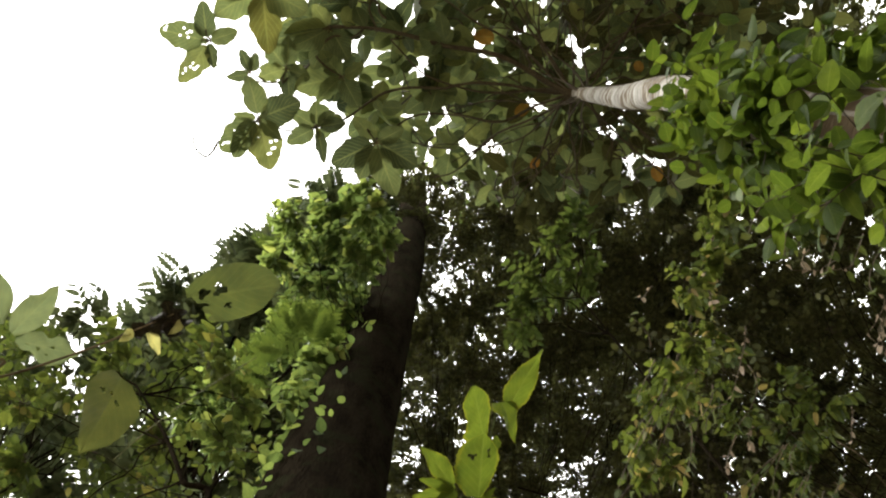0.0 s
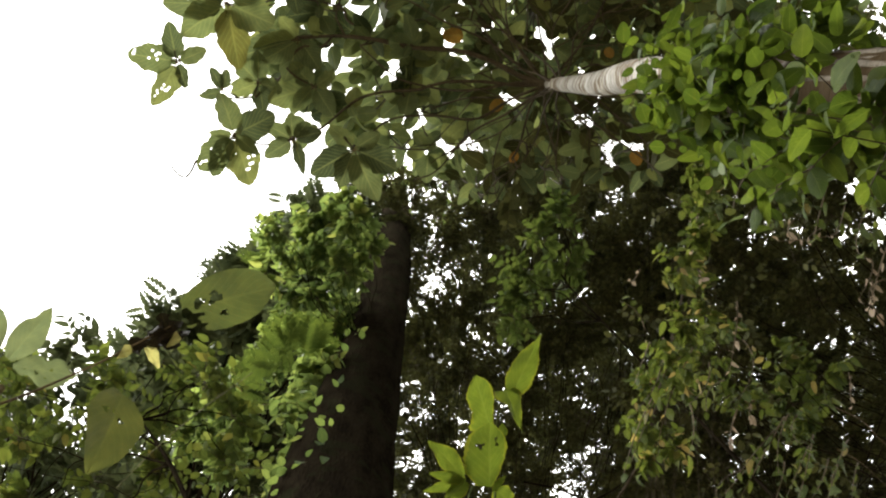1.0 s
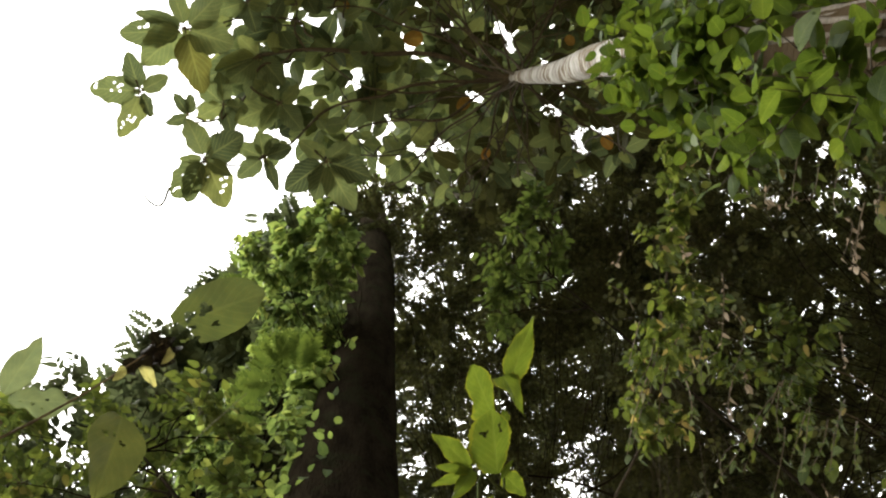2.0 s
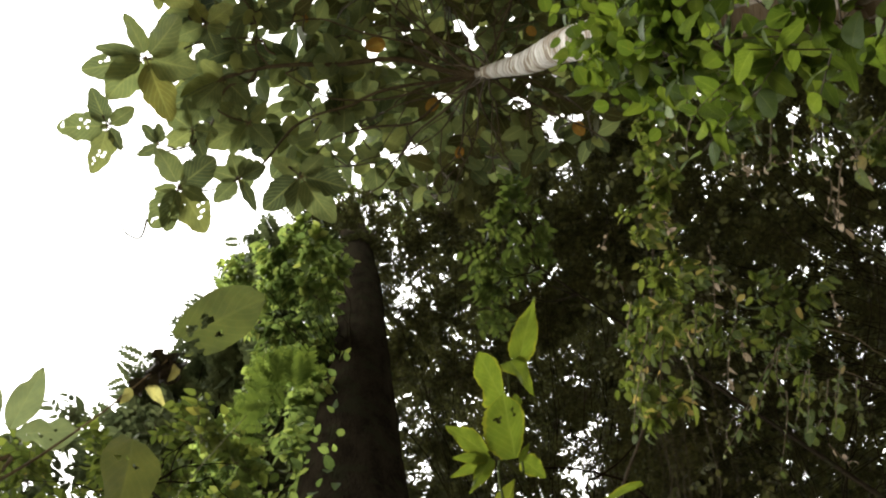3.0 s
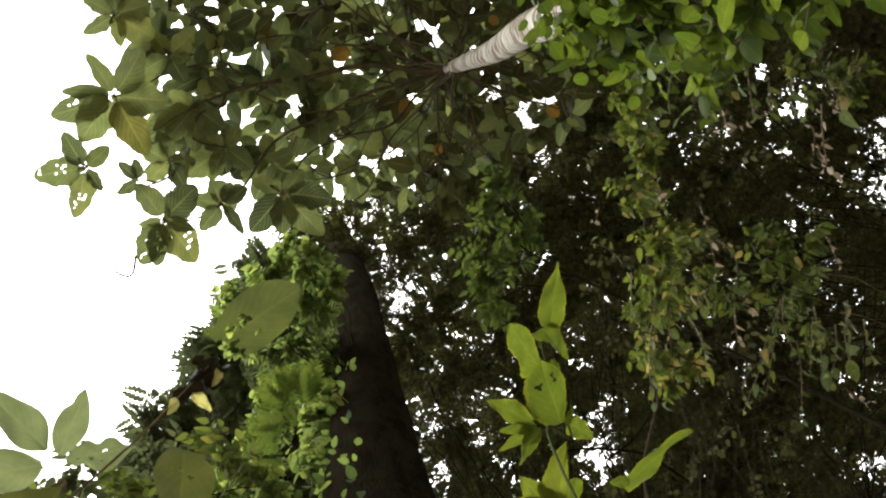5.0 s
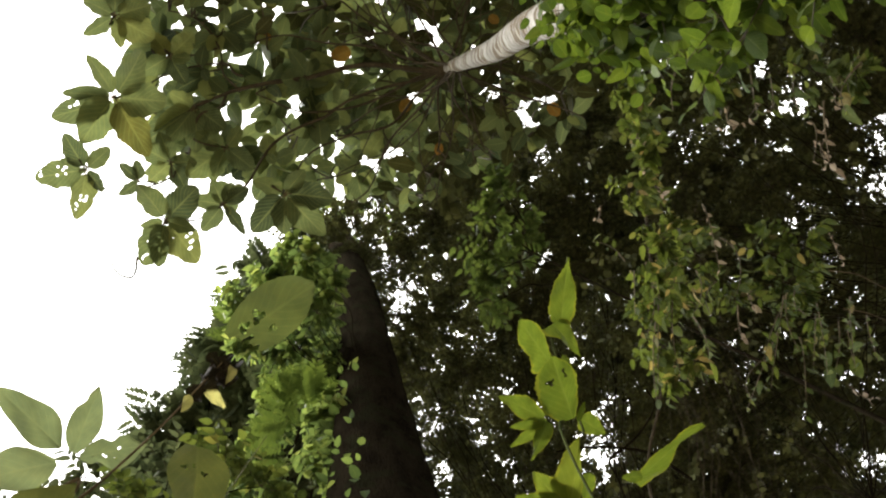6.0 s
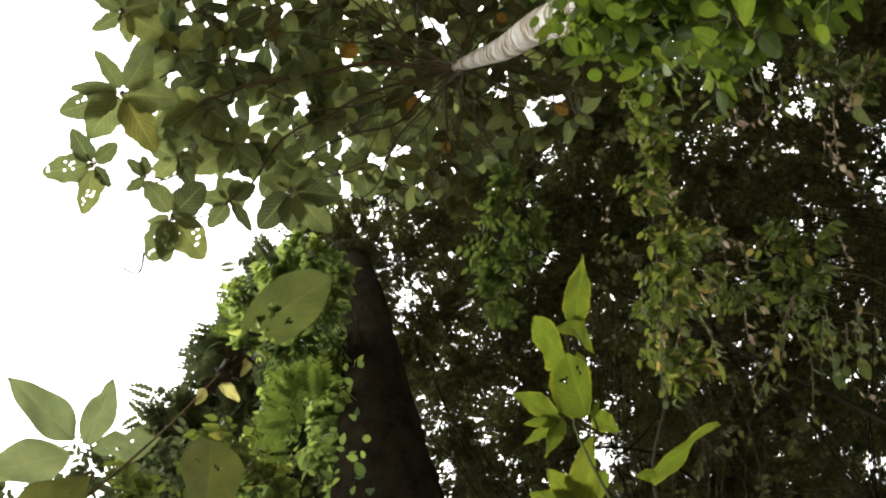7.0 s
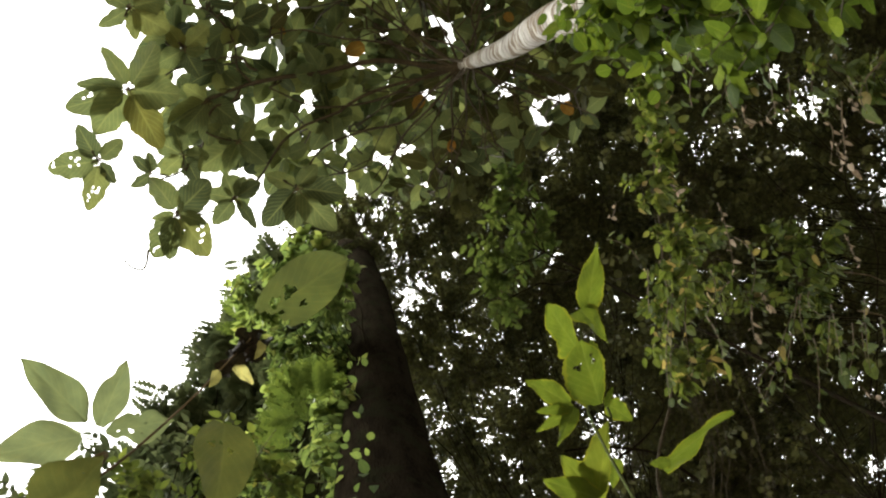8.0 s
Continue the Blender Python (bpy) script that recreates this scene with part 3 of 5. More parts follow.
WHORLS.append(((-1.286, 0.450, 7.78), [((-1.362, 0.348, 7.75), 0.26, 0), ((-1.278, 0.336, 7.75), 0.30, 0), ((-1.381, 0.513, 7.75), 0.30, 0)]))
WHORLS.append(((-1.091, -0.160, 7.84), [((-0.951, -0.262, 7.81), 0.36, 0), ((-1.164, -0.280, 7.81), 0.34, 2), ((-1.014, -0.016, 7.81), 0.34, 0), ((-1.232, -0.084, 7.81), 0.33, 0), ((-0.976, -0.139, 7.81), 0.30, 0)]))
WHORLS.append(((-0.990, 0.098, 7.86), [((-1.126, 0.259, 7.83), 0.33, 0), ((-1.204, 0.184, 7.83), 0.34, 0), ((-0.991, 0.324, 7.83), 0.34, 0), ((-1.105, 0.021, 7.83), 0.33, 0), ((-0.840, 0.220, 7.83), 0.34, 0), ((-1.253, 0.252, 7.83), 0.30, 0)]))
WHORLS.append(((-0.852, 0.311, 7.86), [((-1.057, 0.434, 7.83), 0.36, 0), ((-0.931, 0.456, 7.83), 0.34, 0), ((-0.996, 0.224, 7.83), 0.34, 0), ((-0.715, 0.426, 7.83), 0.33, 0), ((-0.755, 0.210, 7.83), 0.33, 0)]))
WHORLS.append(((-1.132, 0.368, 7.84), [((-1.270, 0.272, 7.81), 0.36, 0), ((-1.248, 0.455, 7.81), 0.34, 0), ((-1.054, 0.504, 7.81), 0.36, 0), ((-0.991, 0.366, 7.81), 0.34, 0), ((-1.160, 0.205, 7.81), 0.34, 0)]))
RUST = [((-0.197, -0.147, 8.00), (-0.300, -0.103, 7.97)), ((0.101, 0.130, 8.00), (0.030, 0.184, 7.97)), ((0.245, 0.364, 8.00), (0.206, 0.419, 7.97)), ((-0.675, -0.248, 8.00), (-0.588, -0.214, 7.97)), ((0.810, 0.192, 8.00), (0.868, 0.253, 7.97)), ((0.524, -0.273, 8.00), (0.578, -0.239, 7.97))]
TENDRIL = [(-1.312, 0.818, 7.70), (-1.327, 0.888, 7.70), (-1.352, 0.918, 7.70), (-1.398, 0.906, 7.70), (-1.429, 0.876, 7.70), (-1.440, 0.841, 7.70)]


def white_tree():
    tree = thing("white_barked_tree", W_TRUNK[0], "slender white-barked tree with large insect-eaten green leaves", "tree")
    inv = tree.matrix_basis.inverted()
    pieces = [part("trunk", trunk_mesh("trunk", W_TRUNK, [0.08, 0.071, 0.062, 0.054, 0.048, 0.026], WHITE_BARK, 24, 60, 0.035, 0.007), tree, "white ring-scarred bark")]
    fork, own = np.array(W_TRUNK[-1]), np.random.default_rng(5)
    lines = []
    for forked, bends, r in BOUGHS + [(True, l, 0.006) for l in INNER_LIMBS]:
        l = spline(([fork - UP * 0.12] if forked else []) + [np.array(b) for b in bends], 8)
        l += 0.012 * np.sin(np.linspace(0, 3 * len(bends), len(l)))[:, None] * rng.normal(0, 1, 3)
        lines.append(l)
        pieces.append(part("limb", tubes("limb", l[None], [r * 1.15], [max(0.0035, r * 0.55)], 8, LIMB_BARK, 0.15), tree))
    for a in np.linspace(1.2, 6.9, 13) + rng.normal(0, 0.2, 13):
        reach = rng.uniform(0.45, 0.8)
        foot = np.array(W_TRUNK[-1]) + (np.array(W_TRUNK[-2]) - np.array(W_TRUNK[-1])) * rng.uniform(0.05, 0.4)
        thin = spline([foot, fork + reach * np.array((0.45 * np.cos(a), 0.45 * np.sin(a), 0.05)), fork + reach * np.array((np.cos(a + 0.15), np.sin(a + 0.15), 0.12))], 10)
        thin += 0.015 * np.sin(np.linspace(0, 9, len(thin)))[:, None] * rng.normal(0, 1, 3)
        lines.append(thin)
        pieces.append(part("limb", tubes("limb", thin[None], [0.006], [0.0026], 7, LIMB_BARK, 0.15), tree))
        for at, turn in ((7, 0.6), (10, -0.7), (14, 0.5)):
            b = a + turn + own.normal(0, 0.15)
            far = thin[at] + own.uniform(0.2, 0.42) * np.array((np.cos(b), np.sin(b), 0.12))
            side = spline([thin[at], (thin[at] + far) / 2 + own.normal(0, 0.025, 3), far], 7)
            lines.append(side)
            pieces.append(part("limb", tubes("limb", side[None], [0.0036], [0.002], 6, LIMB_BARK, 0.15), tree))
    nodes = np.vstack([l[6:] for l in lines])
    tips = np.vstack([[w[0] for w in WHORLS], scatter(W_CROWN, 0.148, 8.0, 8.5, 14000), scatter(W_EDGE, 0.225, 7.9, 8.15), scatter(W_INNER, 0.132, 8.3, 9.1, 16000)])
    A = nodes[np.linalg.norm(tips[:, None] - nodes[None], axis=2).argmin(1)]
    M = (A + tips) / 2 + np.column_stack([rng.normal(0, 0.07, (len(A), 2)), -0.12 * np.ones(len(A))])
    tw = bezier(A, M, tips, 8)
    pieces.append(part("fine_branching", tubes("fine_branching", tw[len(WHORLS):], [0.005], [0.003], 5, LIMB_BARK), tree, kind="stuff"))
    for one in tw[:len(WHORLS)]:
        pieces.append(part("twig", tubes("twig", one[None], [0.0055], [0.004], 7, LIMB_BARK), tree))
    # a whorl of leaves at each tip, and a few singles along the twig
    P, D, N, S = [], [], [], []
    for i, tip in enumerate(tips[len(WHORLS):], len(WHORLS)):
        k = rng.integers(5, 8)
        a = rng.uniform(0, 6.28) + np.arange(k) * 6.28 / k + rng.normal(0, 0.3, k)
        for b in a:
            d = np.array((np.cos(b), np.sin(b), rng.uniform(-0.75, 0.2)))
            P.append(tip + 0.02 * d), D.append(d), N.append(UP + rng.normal(0, 0.38, 3)), S.append(rng.uniform(0.1, 0.21))
        for t in (3, 5, 6):
            d = np.array((*rng.normal(0, 1, 2), -0.3))
            P.append(tw[i, t]), D.append(d), N.append(UP + rng.normal(0, 0.4, 3)), S.append(rng.uniform(0.08, 0.16))
    P, D, N, S = map(np.array, (P, D, N, S))
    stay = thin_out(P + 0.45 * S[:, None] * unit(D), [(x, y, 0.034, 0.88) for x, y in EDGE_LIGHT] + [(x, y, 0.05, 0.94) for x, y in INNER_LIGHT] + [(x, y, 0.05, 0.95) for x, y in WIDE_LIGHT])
    P, D, N, S = P[stay], D[stay], N[stay], S[stay]
    S = S * np.interp(P[:, 0], (-0.75, 0.15), (1.0, 0.78))     # smaller leaves in the shaded inner crown
    order = np.argsort(np.abs(P[:, 0] + 0.35) + np.abs(P[:, 1] - 0.35))
    a, b = order[:270], order[270:]
    spots = np.repeat(rng.uniform((0.25, 0.35), (0.75, 0.8), (3, 2)), 6, 0) + rng.normal(0, 0.055, (18, 2))
    eaten = holed(blade(40, 28, 0.36, 0.15, 0.2, 0.12, 0.72, 1.3, 40), np.column_stack([spots, rng.uniform(0.004, 0.02, 18)]))
    leaf_parts("leaf", P[a], D[a], N[a], S[a], WIDE + BIG + WIDE + [eaten], BROAD, tree)
    for k, (node, leaves) in enumerate(WHORLS):
        for j, (end, half, state) in enumerate(leaves):
            d = np.array(end) - np.array(node)
            shape = blade(34, 14, half, 0.15, 0.16, 0.16, 0.72 + 0.05 * (j % 3), 1.3, 90 + 9 * k + j, tooth=0.05)
            if state == 1:
                spots = np.repeat(rng.uniform((0.25, 0.3), (0.75, 0.85), (3, 2)), 6, 0) + rng.normal(0, 0.06, (18, 2))
                shape = holed(shape, np.column_stack([spots, rng.uniform(0.006, 0.026, 18)]), k + j)
            lean = UP + rng.normal(0, 0.3, 3)
            leaf_parts("leaf", (np.array(node) + 0.1 * d)[None], d[None], lean[None], np.array([np.linalg.norm(d) * 0.92]), [shape], YELLOWING if state == 2 else BROAD, tree)
            pieces.append(part("leaf_stalk", tubes("leaf_stalk", np.array(node) + np.linspace(0, 0.14, 4)[None, :, None] * d, [0.004], [0.003], 5, TWIG), tree))
        turn = rng.uniform(0, 6.28, 1)
        leaf_parts("leaf", np.array(node)[None], np.column_stack([np.cos(turn), np.sin(turn), rng.uniform(-0.2, 0.6, 1)]), UP + rng.normal(0, 0.3, (1, 3)), rng.uniform(0.05, 0.09, 1), BIG, BROAD, tree)
    for end, tip in RUST:
        d = np.array(tip) - np.array(end)
        leaf_parts("leaf", np.array(end)[None], d[None], (UP + rng.normal(0, 0.2, 3))[None], np.array([np.linalg.norm(d)]), [blade(12, 6, 0.36, 0.15, 0.2, 0.12, 0.7, 1.2, 5)], RUSTY, tree)
    curl = spline(TENDRIL, 8)
    pieces.append(part("tendril", tubes("tendril", curl[None], [0.007], [0.004], 5, LIMB_BARK), tree))
    # more leaves take the darkened colour towards the inner crown, painting its shade
    in_shade = own.uniform(0, 1, len(b)) < np.interp(P[b, 0], (-0.7, 0.0), (0.05, 0.42))
    for name, some, leaf in (("crown", b[~in_shade], BROAD), ("older_leaves", b[in_shade], SHADED_BROAD)):
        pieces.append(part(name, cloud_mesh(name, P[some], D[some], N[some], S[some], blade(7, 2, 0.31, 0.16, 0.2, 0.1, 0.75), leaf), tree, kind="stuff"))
    for ob in pieces:
        ob.matrix_basis = inv
    return tree


white_tree()

# ---- dark tree wrapped in creepers ----
D_TRUNK = [(0.06, 1.45, -0.05), (0.035, 1.5, 3.5), (-0.13, 1.563, 6.0), (-0.222, 1.516, 8.0), (-0.386, 1.502, 10.5), (-0.597, 1.603, 13.5), (-0.858, 1.736, 17.0)]
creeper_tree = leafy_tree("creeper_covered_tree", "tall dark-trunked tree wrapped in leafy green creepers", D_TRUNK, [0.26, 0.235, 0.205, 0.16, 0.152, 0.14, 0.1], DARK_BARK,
           np.vstack([scatter([(-0.572, 0.834), (-0.812, 1.029), (-0.832, 1.209), (-0.745, 1.460), (-0.791, 1.704), (-0.853, 1.919), (-1.042, 2.015), (-1.047, 2.252), (-0.774, 2.272), (-0.720, 1.959), (-0.61, 1.718), (-0.5, 1.511), (-0.41, 1.33), (-0.34, 1.06), (-0.4, 0.855)], 0.098, 7.5, 8.2),
                      scatter([(-1.209, 1.346), (-0.982, 1.089), (-0.132, 1.022), (0.34, 1.15), (-0.051, 1.561), (-0.703, 1.8)], 0.24, 12, 15),
                      np.array([np.array((np.interp(z, (3.5, 6, 8, 10.5), [p[0] for p in D_TRUNK[1:5]]) - 0.21 * np.cos(a), np.interp(z, (3.5, 6, 8, 10.5), [p[1] for p in D_TRUNK[1:5]]) - 0.2 * np.sin(a), z)) for z, a in zip(6.3 + 2.5 * np.linspace(0, 1, 30) ** 0.7, rng.uniform(-0.5, 0.45, 30))])]),
           0.15, 11, 9, 0.061, [SMALL, POINTED], CREEPER, "creeper_leaves", parts=290, limb_r=0.004, droop=0.45, limbs=6, face=(-0.75, -0.35, 0.55))


def fern(at, tips):
    """A tuft of drooping fronds on a trunk."""
    ob = thing("fern", at, "bright green fern growing on the dark trunk", "fern", "ferns on the trunk")
    d = np.array(tips) - np.array(at)
    leaf_parts("frond", np.array(at) + rng.normal(0, 0.03, d.shape), d, UP + rng.normal(0, 0.18, d.shape), np.linalg.norm(d, axis=1) * 0.88, [FROND], FERN, ob)


fern((-0.446, 1.427, 6.95), [(-0.331, 1.315, 6.98), (-0.386, 1.19, 6.98), (-0.506, 1.234, 6.98), (-0.425, 1.278, 6.98)])
fern((-0.521, 1.467, 6.95), [(-0.621, 1.283, 6.98), (-0.556, 1.261, 6.98), (-0.656, 1.356, 6.98), (-0.475, 1.305, 6.98)])
fern((-0.546, 1.501, 6.95), [(-0.676, 1.419, 6.98), (-0.663, 1.481, 6.98), (-0.6, 1.386, 6.98)])
fern((-0.596, 1.547, 6.95), [(-0.739, 1.54, 6.98), (-0.696, 1.518, 6.98), (-0.511, 1.493, 6.98)])
fern((-0.524, 1.513, 6.80), [(-0.723, 1.595, 6.83), (-0.707, 1.520, 6.83)])
fern((-0.549, 1.631, 6.70), [(-0.696, 1.717, 6.73), (-0.715, 1.649, 6.73)])
fern((-1.078, 1.581, 9.40), [(-1.291, 1.517, 9.43), (-1.231, 1.402, 9.43), (-1.278, 1.619, 9.43), (-1.172, 1.350, 9.43)])

# ---- bushes on the open side ----
bush = leafy_tree("yellow_green_bush", "tall bush with many small yellow-green leaves", [(-0.402, 1.522, 5.0)[:2] + (-0.05,), (-0.402, 1.522, 5.0)[:2] + (2.5,), (-0.402, 1.522, 5.0), (-0.522, 1.515, 5.25), (-0.66, 1.504, 5.5), (-0.848, 1.504, 5.8)], [0.02, 0.015, 0.011, 0.009, 0.008, 0.003], DARK_BARK,
           scatter([(-1.609, 1.72), (-1.375, 1.583), (-1.148, 1.507), (-0.986, 1.445), (-0.828, 1.442), (-0.627, 1.398), (-0.526, 1.495), (-0.504, 1.633), (-0.489, 1.863), (-1.385, 2.625)], 0.165, 5.7, 6.7),
           0.17, 11, 8, 0.05, [SMALL, ROUND], BUSH, parts=290, limb_r=0.004,
           gaps=[(*(-0.882, 1.626, 6.0)[:2], 0.11, 0.35), (*(-1.005, 1.959, 6.0)[:2], 0.12, 0.4), (*(-0.742, 1.879, 6.0)[:2], 0.12, 0.85), (*(-1.139, 1.679, 6.0)[:2], 0.12, 0.5)])
stick = spline([(-0.816, 1.667, 5.55), (-0.725, 1.504, 5.55), (-0.632, 1.366, 5.6), (-0.49, 1.194, 5.7)], 8)
part("twig", tubes("twig", stick[None], [0.0022], [0.0015], 6, GREEN_STEM), bush, "thin pale bare twig").matrix_basis = bush.matrix_basis.inverted()
leafy_tree("dark_green_bush", "tall bush of dark green pointed leaves behind the yellow-green bush", [(-1.7, 2.9, -0.05), (-1.68, 2.8, 3.0), (-1.45, 2.4, 6.2)], [0.03, 0.022, 0.008], DARK_BARK,
           scatter([(-1.986, 1.965), (-1.797, 1.824), (-1.576, 1.717), (-1.290, 1.689), (-1.095, 1.670), (-1.001, 1.811), (-1.093, 2.027), (-1.197, 2.332), (-1.400, 2.551), (-1.869, 2.666)], 0.15, 6.6, 7.4), 0.22, 12, 8, 0.07, [POINTED, SMALL], HAZEL, limb_r=0.006, group="bushes")
leafy_tree("feathery_tree", "distant tree with fine feathery dark green foliage", [(-0.957, 5.851, 9.0)[:2] + (-0.05,), (-0.877, 4.304, 8.0), (-1.576, 3.597, 11.0)], [0.16, 0.12, 0.05], DARK_BARK,
           scatter([(-2.315, 3.181), (-2.170, 2.895), (-2.029, 2.636), (-1.727, 2.399), (-1.538, 2.112), (-1.426, 1.880), (-1.221, 1.655), (-0.908, 1.533), (-0.590, 2.321), (-0.358, 3.121), (-0.507, 3.912), (-2.173, 4.245), (-2.545, 3.612)], 0.24, 10.6, 12.6),
           0.3, 13, 6, 0.2, FEATHER, HAZEL, limb_r=0.02)

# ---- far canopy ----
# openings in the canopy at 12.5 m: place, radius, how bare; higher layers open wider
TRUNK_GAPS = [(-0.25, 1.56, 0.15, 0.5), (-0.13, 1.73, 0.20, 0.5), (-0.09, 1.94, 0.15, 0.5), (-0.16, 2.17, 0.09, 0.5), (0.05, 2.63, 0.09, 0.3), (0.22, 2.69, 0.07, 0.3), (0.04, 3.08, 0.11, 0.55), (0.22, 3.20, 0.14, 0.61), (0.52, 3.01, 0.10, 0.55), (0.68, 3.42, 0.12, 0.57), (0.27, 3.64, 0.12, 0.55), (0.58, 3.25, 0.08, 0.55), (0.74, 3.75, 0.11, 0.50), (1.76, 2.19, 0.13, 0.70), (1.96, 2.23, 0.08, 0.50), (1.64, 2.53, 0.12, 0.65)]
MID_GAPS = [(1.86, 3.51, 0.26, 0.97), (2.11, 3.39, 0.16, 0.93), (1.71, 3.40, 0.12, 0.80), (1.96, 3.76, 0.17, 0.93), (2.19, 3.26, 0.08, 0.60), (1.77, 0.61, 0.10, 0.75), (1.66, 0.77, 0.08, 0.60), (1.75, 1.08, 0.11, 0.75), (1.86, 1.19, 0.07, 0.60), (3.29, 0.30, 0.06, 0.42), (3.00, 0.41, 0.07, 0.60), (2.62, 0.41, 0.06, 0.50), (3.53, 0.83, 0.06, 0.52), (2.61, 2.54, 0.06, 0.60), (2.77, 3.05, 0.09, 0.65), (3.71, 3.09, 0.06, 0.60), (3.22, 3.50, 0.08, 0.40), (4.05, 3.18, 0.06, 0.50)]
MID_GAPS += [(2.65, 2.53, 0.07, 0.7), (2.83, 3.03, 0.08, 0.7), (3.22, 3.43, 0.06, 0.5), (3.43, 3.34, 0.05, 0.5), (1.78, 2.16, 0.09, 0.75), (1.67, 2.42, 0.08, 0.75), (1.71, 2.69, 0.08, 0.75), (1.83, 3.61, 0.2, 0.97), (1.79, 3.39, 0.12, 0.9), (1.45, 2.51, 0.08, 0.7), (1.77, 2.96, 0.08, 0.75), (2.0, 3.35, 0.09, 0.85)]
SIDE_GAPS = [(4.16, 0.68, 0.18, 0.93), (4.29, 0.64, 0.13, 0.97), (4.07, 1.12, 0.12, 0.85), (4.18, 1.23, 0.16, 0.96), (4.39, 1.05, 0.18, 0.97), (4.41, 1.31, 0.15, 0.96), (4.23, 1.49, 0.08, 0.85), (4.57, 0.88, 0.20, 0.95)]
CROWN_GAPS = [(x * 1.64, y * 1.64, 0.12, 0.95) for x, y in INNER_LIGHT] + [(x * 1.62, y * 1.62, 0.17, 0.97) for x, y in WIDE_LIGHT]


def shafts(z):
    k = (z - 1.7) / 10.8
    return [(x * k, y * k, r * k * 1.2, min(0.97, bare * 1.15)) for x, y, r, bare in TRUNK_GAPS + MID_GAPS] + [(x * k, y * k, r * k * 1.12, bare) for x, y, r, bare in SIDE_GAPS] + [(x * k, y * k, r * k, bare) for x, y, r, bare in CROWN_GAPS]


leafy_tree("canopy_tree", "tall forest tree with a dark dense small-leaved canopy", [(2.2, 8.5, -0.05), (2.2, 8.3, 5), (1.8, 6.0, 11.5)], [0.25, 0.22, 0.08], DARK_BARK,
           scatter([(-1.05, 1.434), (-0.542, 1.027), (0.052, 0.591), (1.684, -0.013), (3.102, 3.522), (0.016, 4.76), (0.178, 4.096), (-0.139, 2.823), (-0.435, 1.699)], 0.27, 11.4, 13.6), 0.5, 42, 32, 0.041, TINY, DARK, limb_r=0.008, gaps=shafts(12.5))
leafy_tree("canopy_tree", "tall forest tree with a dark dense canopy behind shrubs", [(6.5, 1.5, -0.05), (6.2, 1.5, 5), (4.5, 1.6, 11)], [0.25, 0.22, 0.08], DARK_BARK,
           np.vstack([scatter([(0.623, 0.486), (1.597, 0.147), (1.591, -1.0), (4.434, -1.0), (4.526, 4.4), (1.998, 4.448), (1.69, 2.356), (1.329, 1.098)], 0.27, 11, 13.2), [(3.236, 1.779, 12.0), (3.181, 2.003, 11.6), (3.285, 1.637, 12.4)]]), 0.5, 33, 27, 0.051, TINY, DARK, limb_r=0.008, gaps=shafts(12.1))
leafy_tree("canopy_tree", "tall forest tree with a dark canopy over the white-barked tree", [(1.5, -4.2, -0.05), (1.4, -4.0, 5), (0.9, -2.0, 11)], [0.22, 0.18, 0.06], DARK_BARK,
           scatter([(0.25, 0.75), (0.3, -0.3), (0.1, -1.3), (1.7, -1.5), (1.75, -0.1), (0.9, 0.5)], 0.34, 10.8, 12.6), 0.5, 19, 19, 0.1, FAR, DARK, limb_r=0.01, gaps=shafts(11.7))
leafy_tree("forest_tree", "large forest tree whose spreading dark green crown blocks the sky light", [(3.6, 6.2, -0.05), (3.6, 6.1, 6), (3.4, 5.6, 14)], [0.25, 0.2, 0.08], DARK_BARK,
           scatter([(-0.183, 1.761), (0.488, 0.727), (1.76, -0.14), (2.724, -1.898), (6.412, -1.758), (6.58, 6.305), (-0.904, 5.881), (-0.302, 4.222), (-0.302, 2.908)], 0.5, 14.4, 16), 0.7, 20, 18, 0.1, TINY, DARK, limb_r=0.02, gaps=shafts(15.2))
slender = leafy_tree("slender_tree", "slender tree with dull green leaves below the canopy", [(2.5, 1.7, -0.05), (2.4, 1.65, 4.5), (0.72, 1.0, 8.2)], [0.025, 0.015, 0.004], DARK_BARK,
           scatter([(0.424, 0.794), (0.533, 0.653), (0.669, 0.668), (0.719, 0.881), (0.649, 1.041), (0.51, 1.195), (0.497, 1.336), (0.406, 1.269)], 0.16, 7.9, 8.6), 0.17, 10, 8, 0.06, [POINTED, SMALL], POLE, parts=280, limb_r=0.005)

# ---- vine on the white trunk ----
vine = leafy_tree("climbing_vine", "leafy green vine climbing the white trunk", [(0.8, -0.24, -0.05), (0.72, -0.2, 2.2), (0.543, -0.066, 4.2), (0.516, -0.078, 5.0)], [0.014, 0.012, 0.01, 0.006], GREEN_STEM,
           np.vstack([scatter([(0.501, -0.088), (0.511, -0.219), (0.66, -0.33), (1.061, -0.314), (1.265, -0.176), (1.144, -0.088), (0.791, -0.037), (0.655, 0.011), (0.547, -0.014)], 0.12, 4.2, 5.0),
                      scatter([(0.396, -0.057), (0.418, -0.146), (0.601, -0.158), (0.6, -0.039), (0.415, 0.004)], 0.1, 3.7, 4.1),
                      np.array([np.array(W_TRUNK[2]) + (np.array(W_TRUNK[3]) - np.array(W_TRUNK[2])) * k + np.array((-0.07, 0.03, -0.05)) + rng.normal(0, 0.04, 3) for k in (-0.4, -0.32, -0.2, -0.1, -0.03, 0.06, *np.linspace(0.14, 0.5, 14))])]),
           0.14, 9, 5, 0.056, [blade(8, 4, 0.24, 0.15, 0.25, 0.1, 0.9, 1.3), blade(8, 4, 0.2, 0.15, 0.3, 0.1, 1.0, 1.3, 3)], VINE, parts=290, droop=0.8, limb_r=0.004, group="vines")

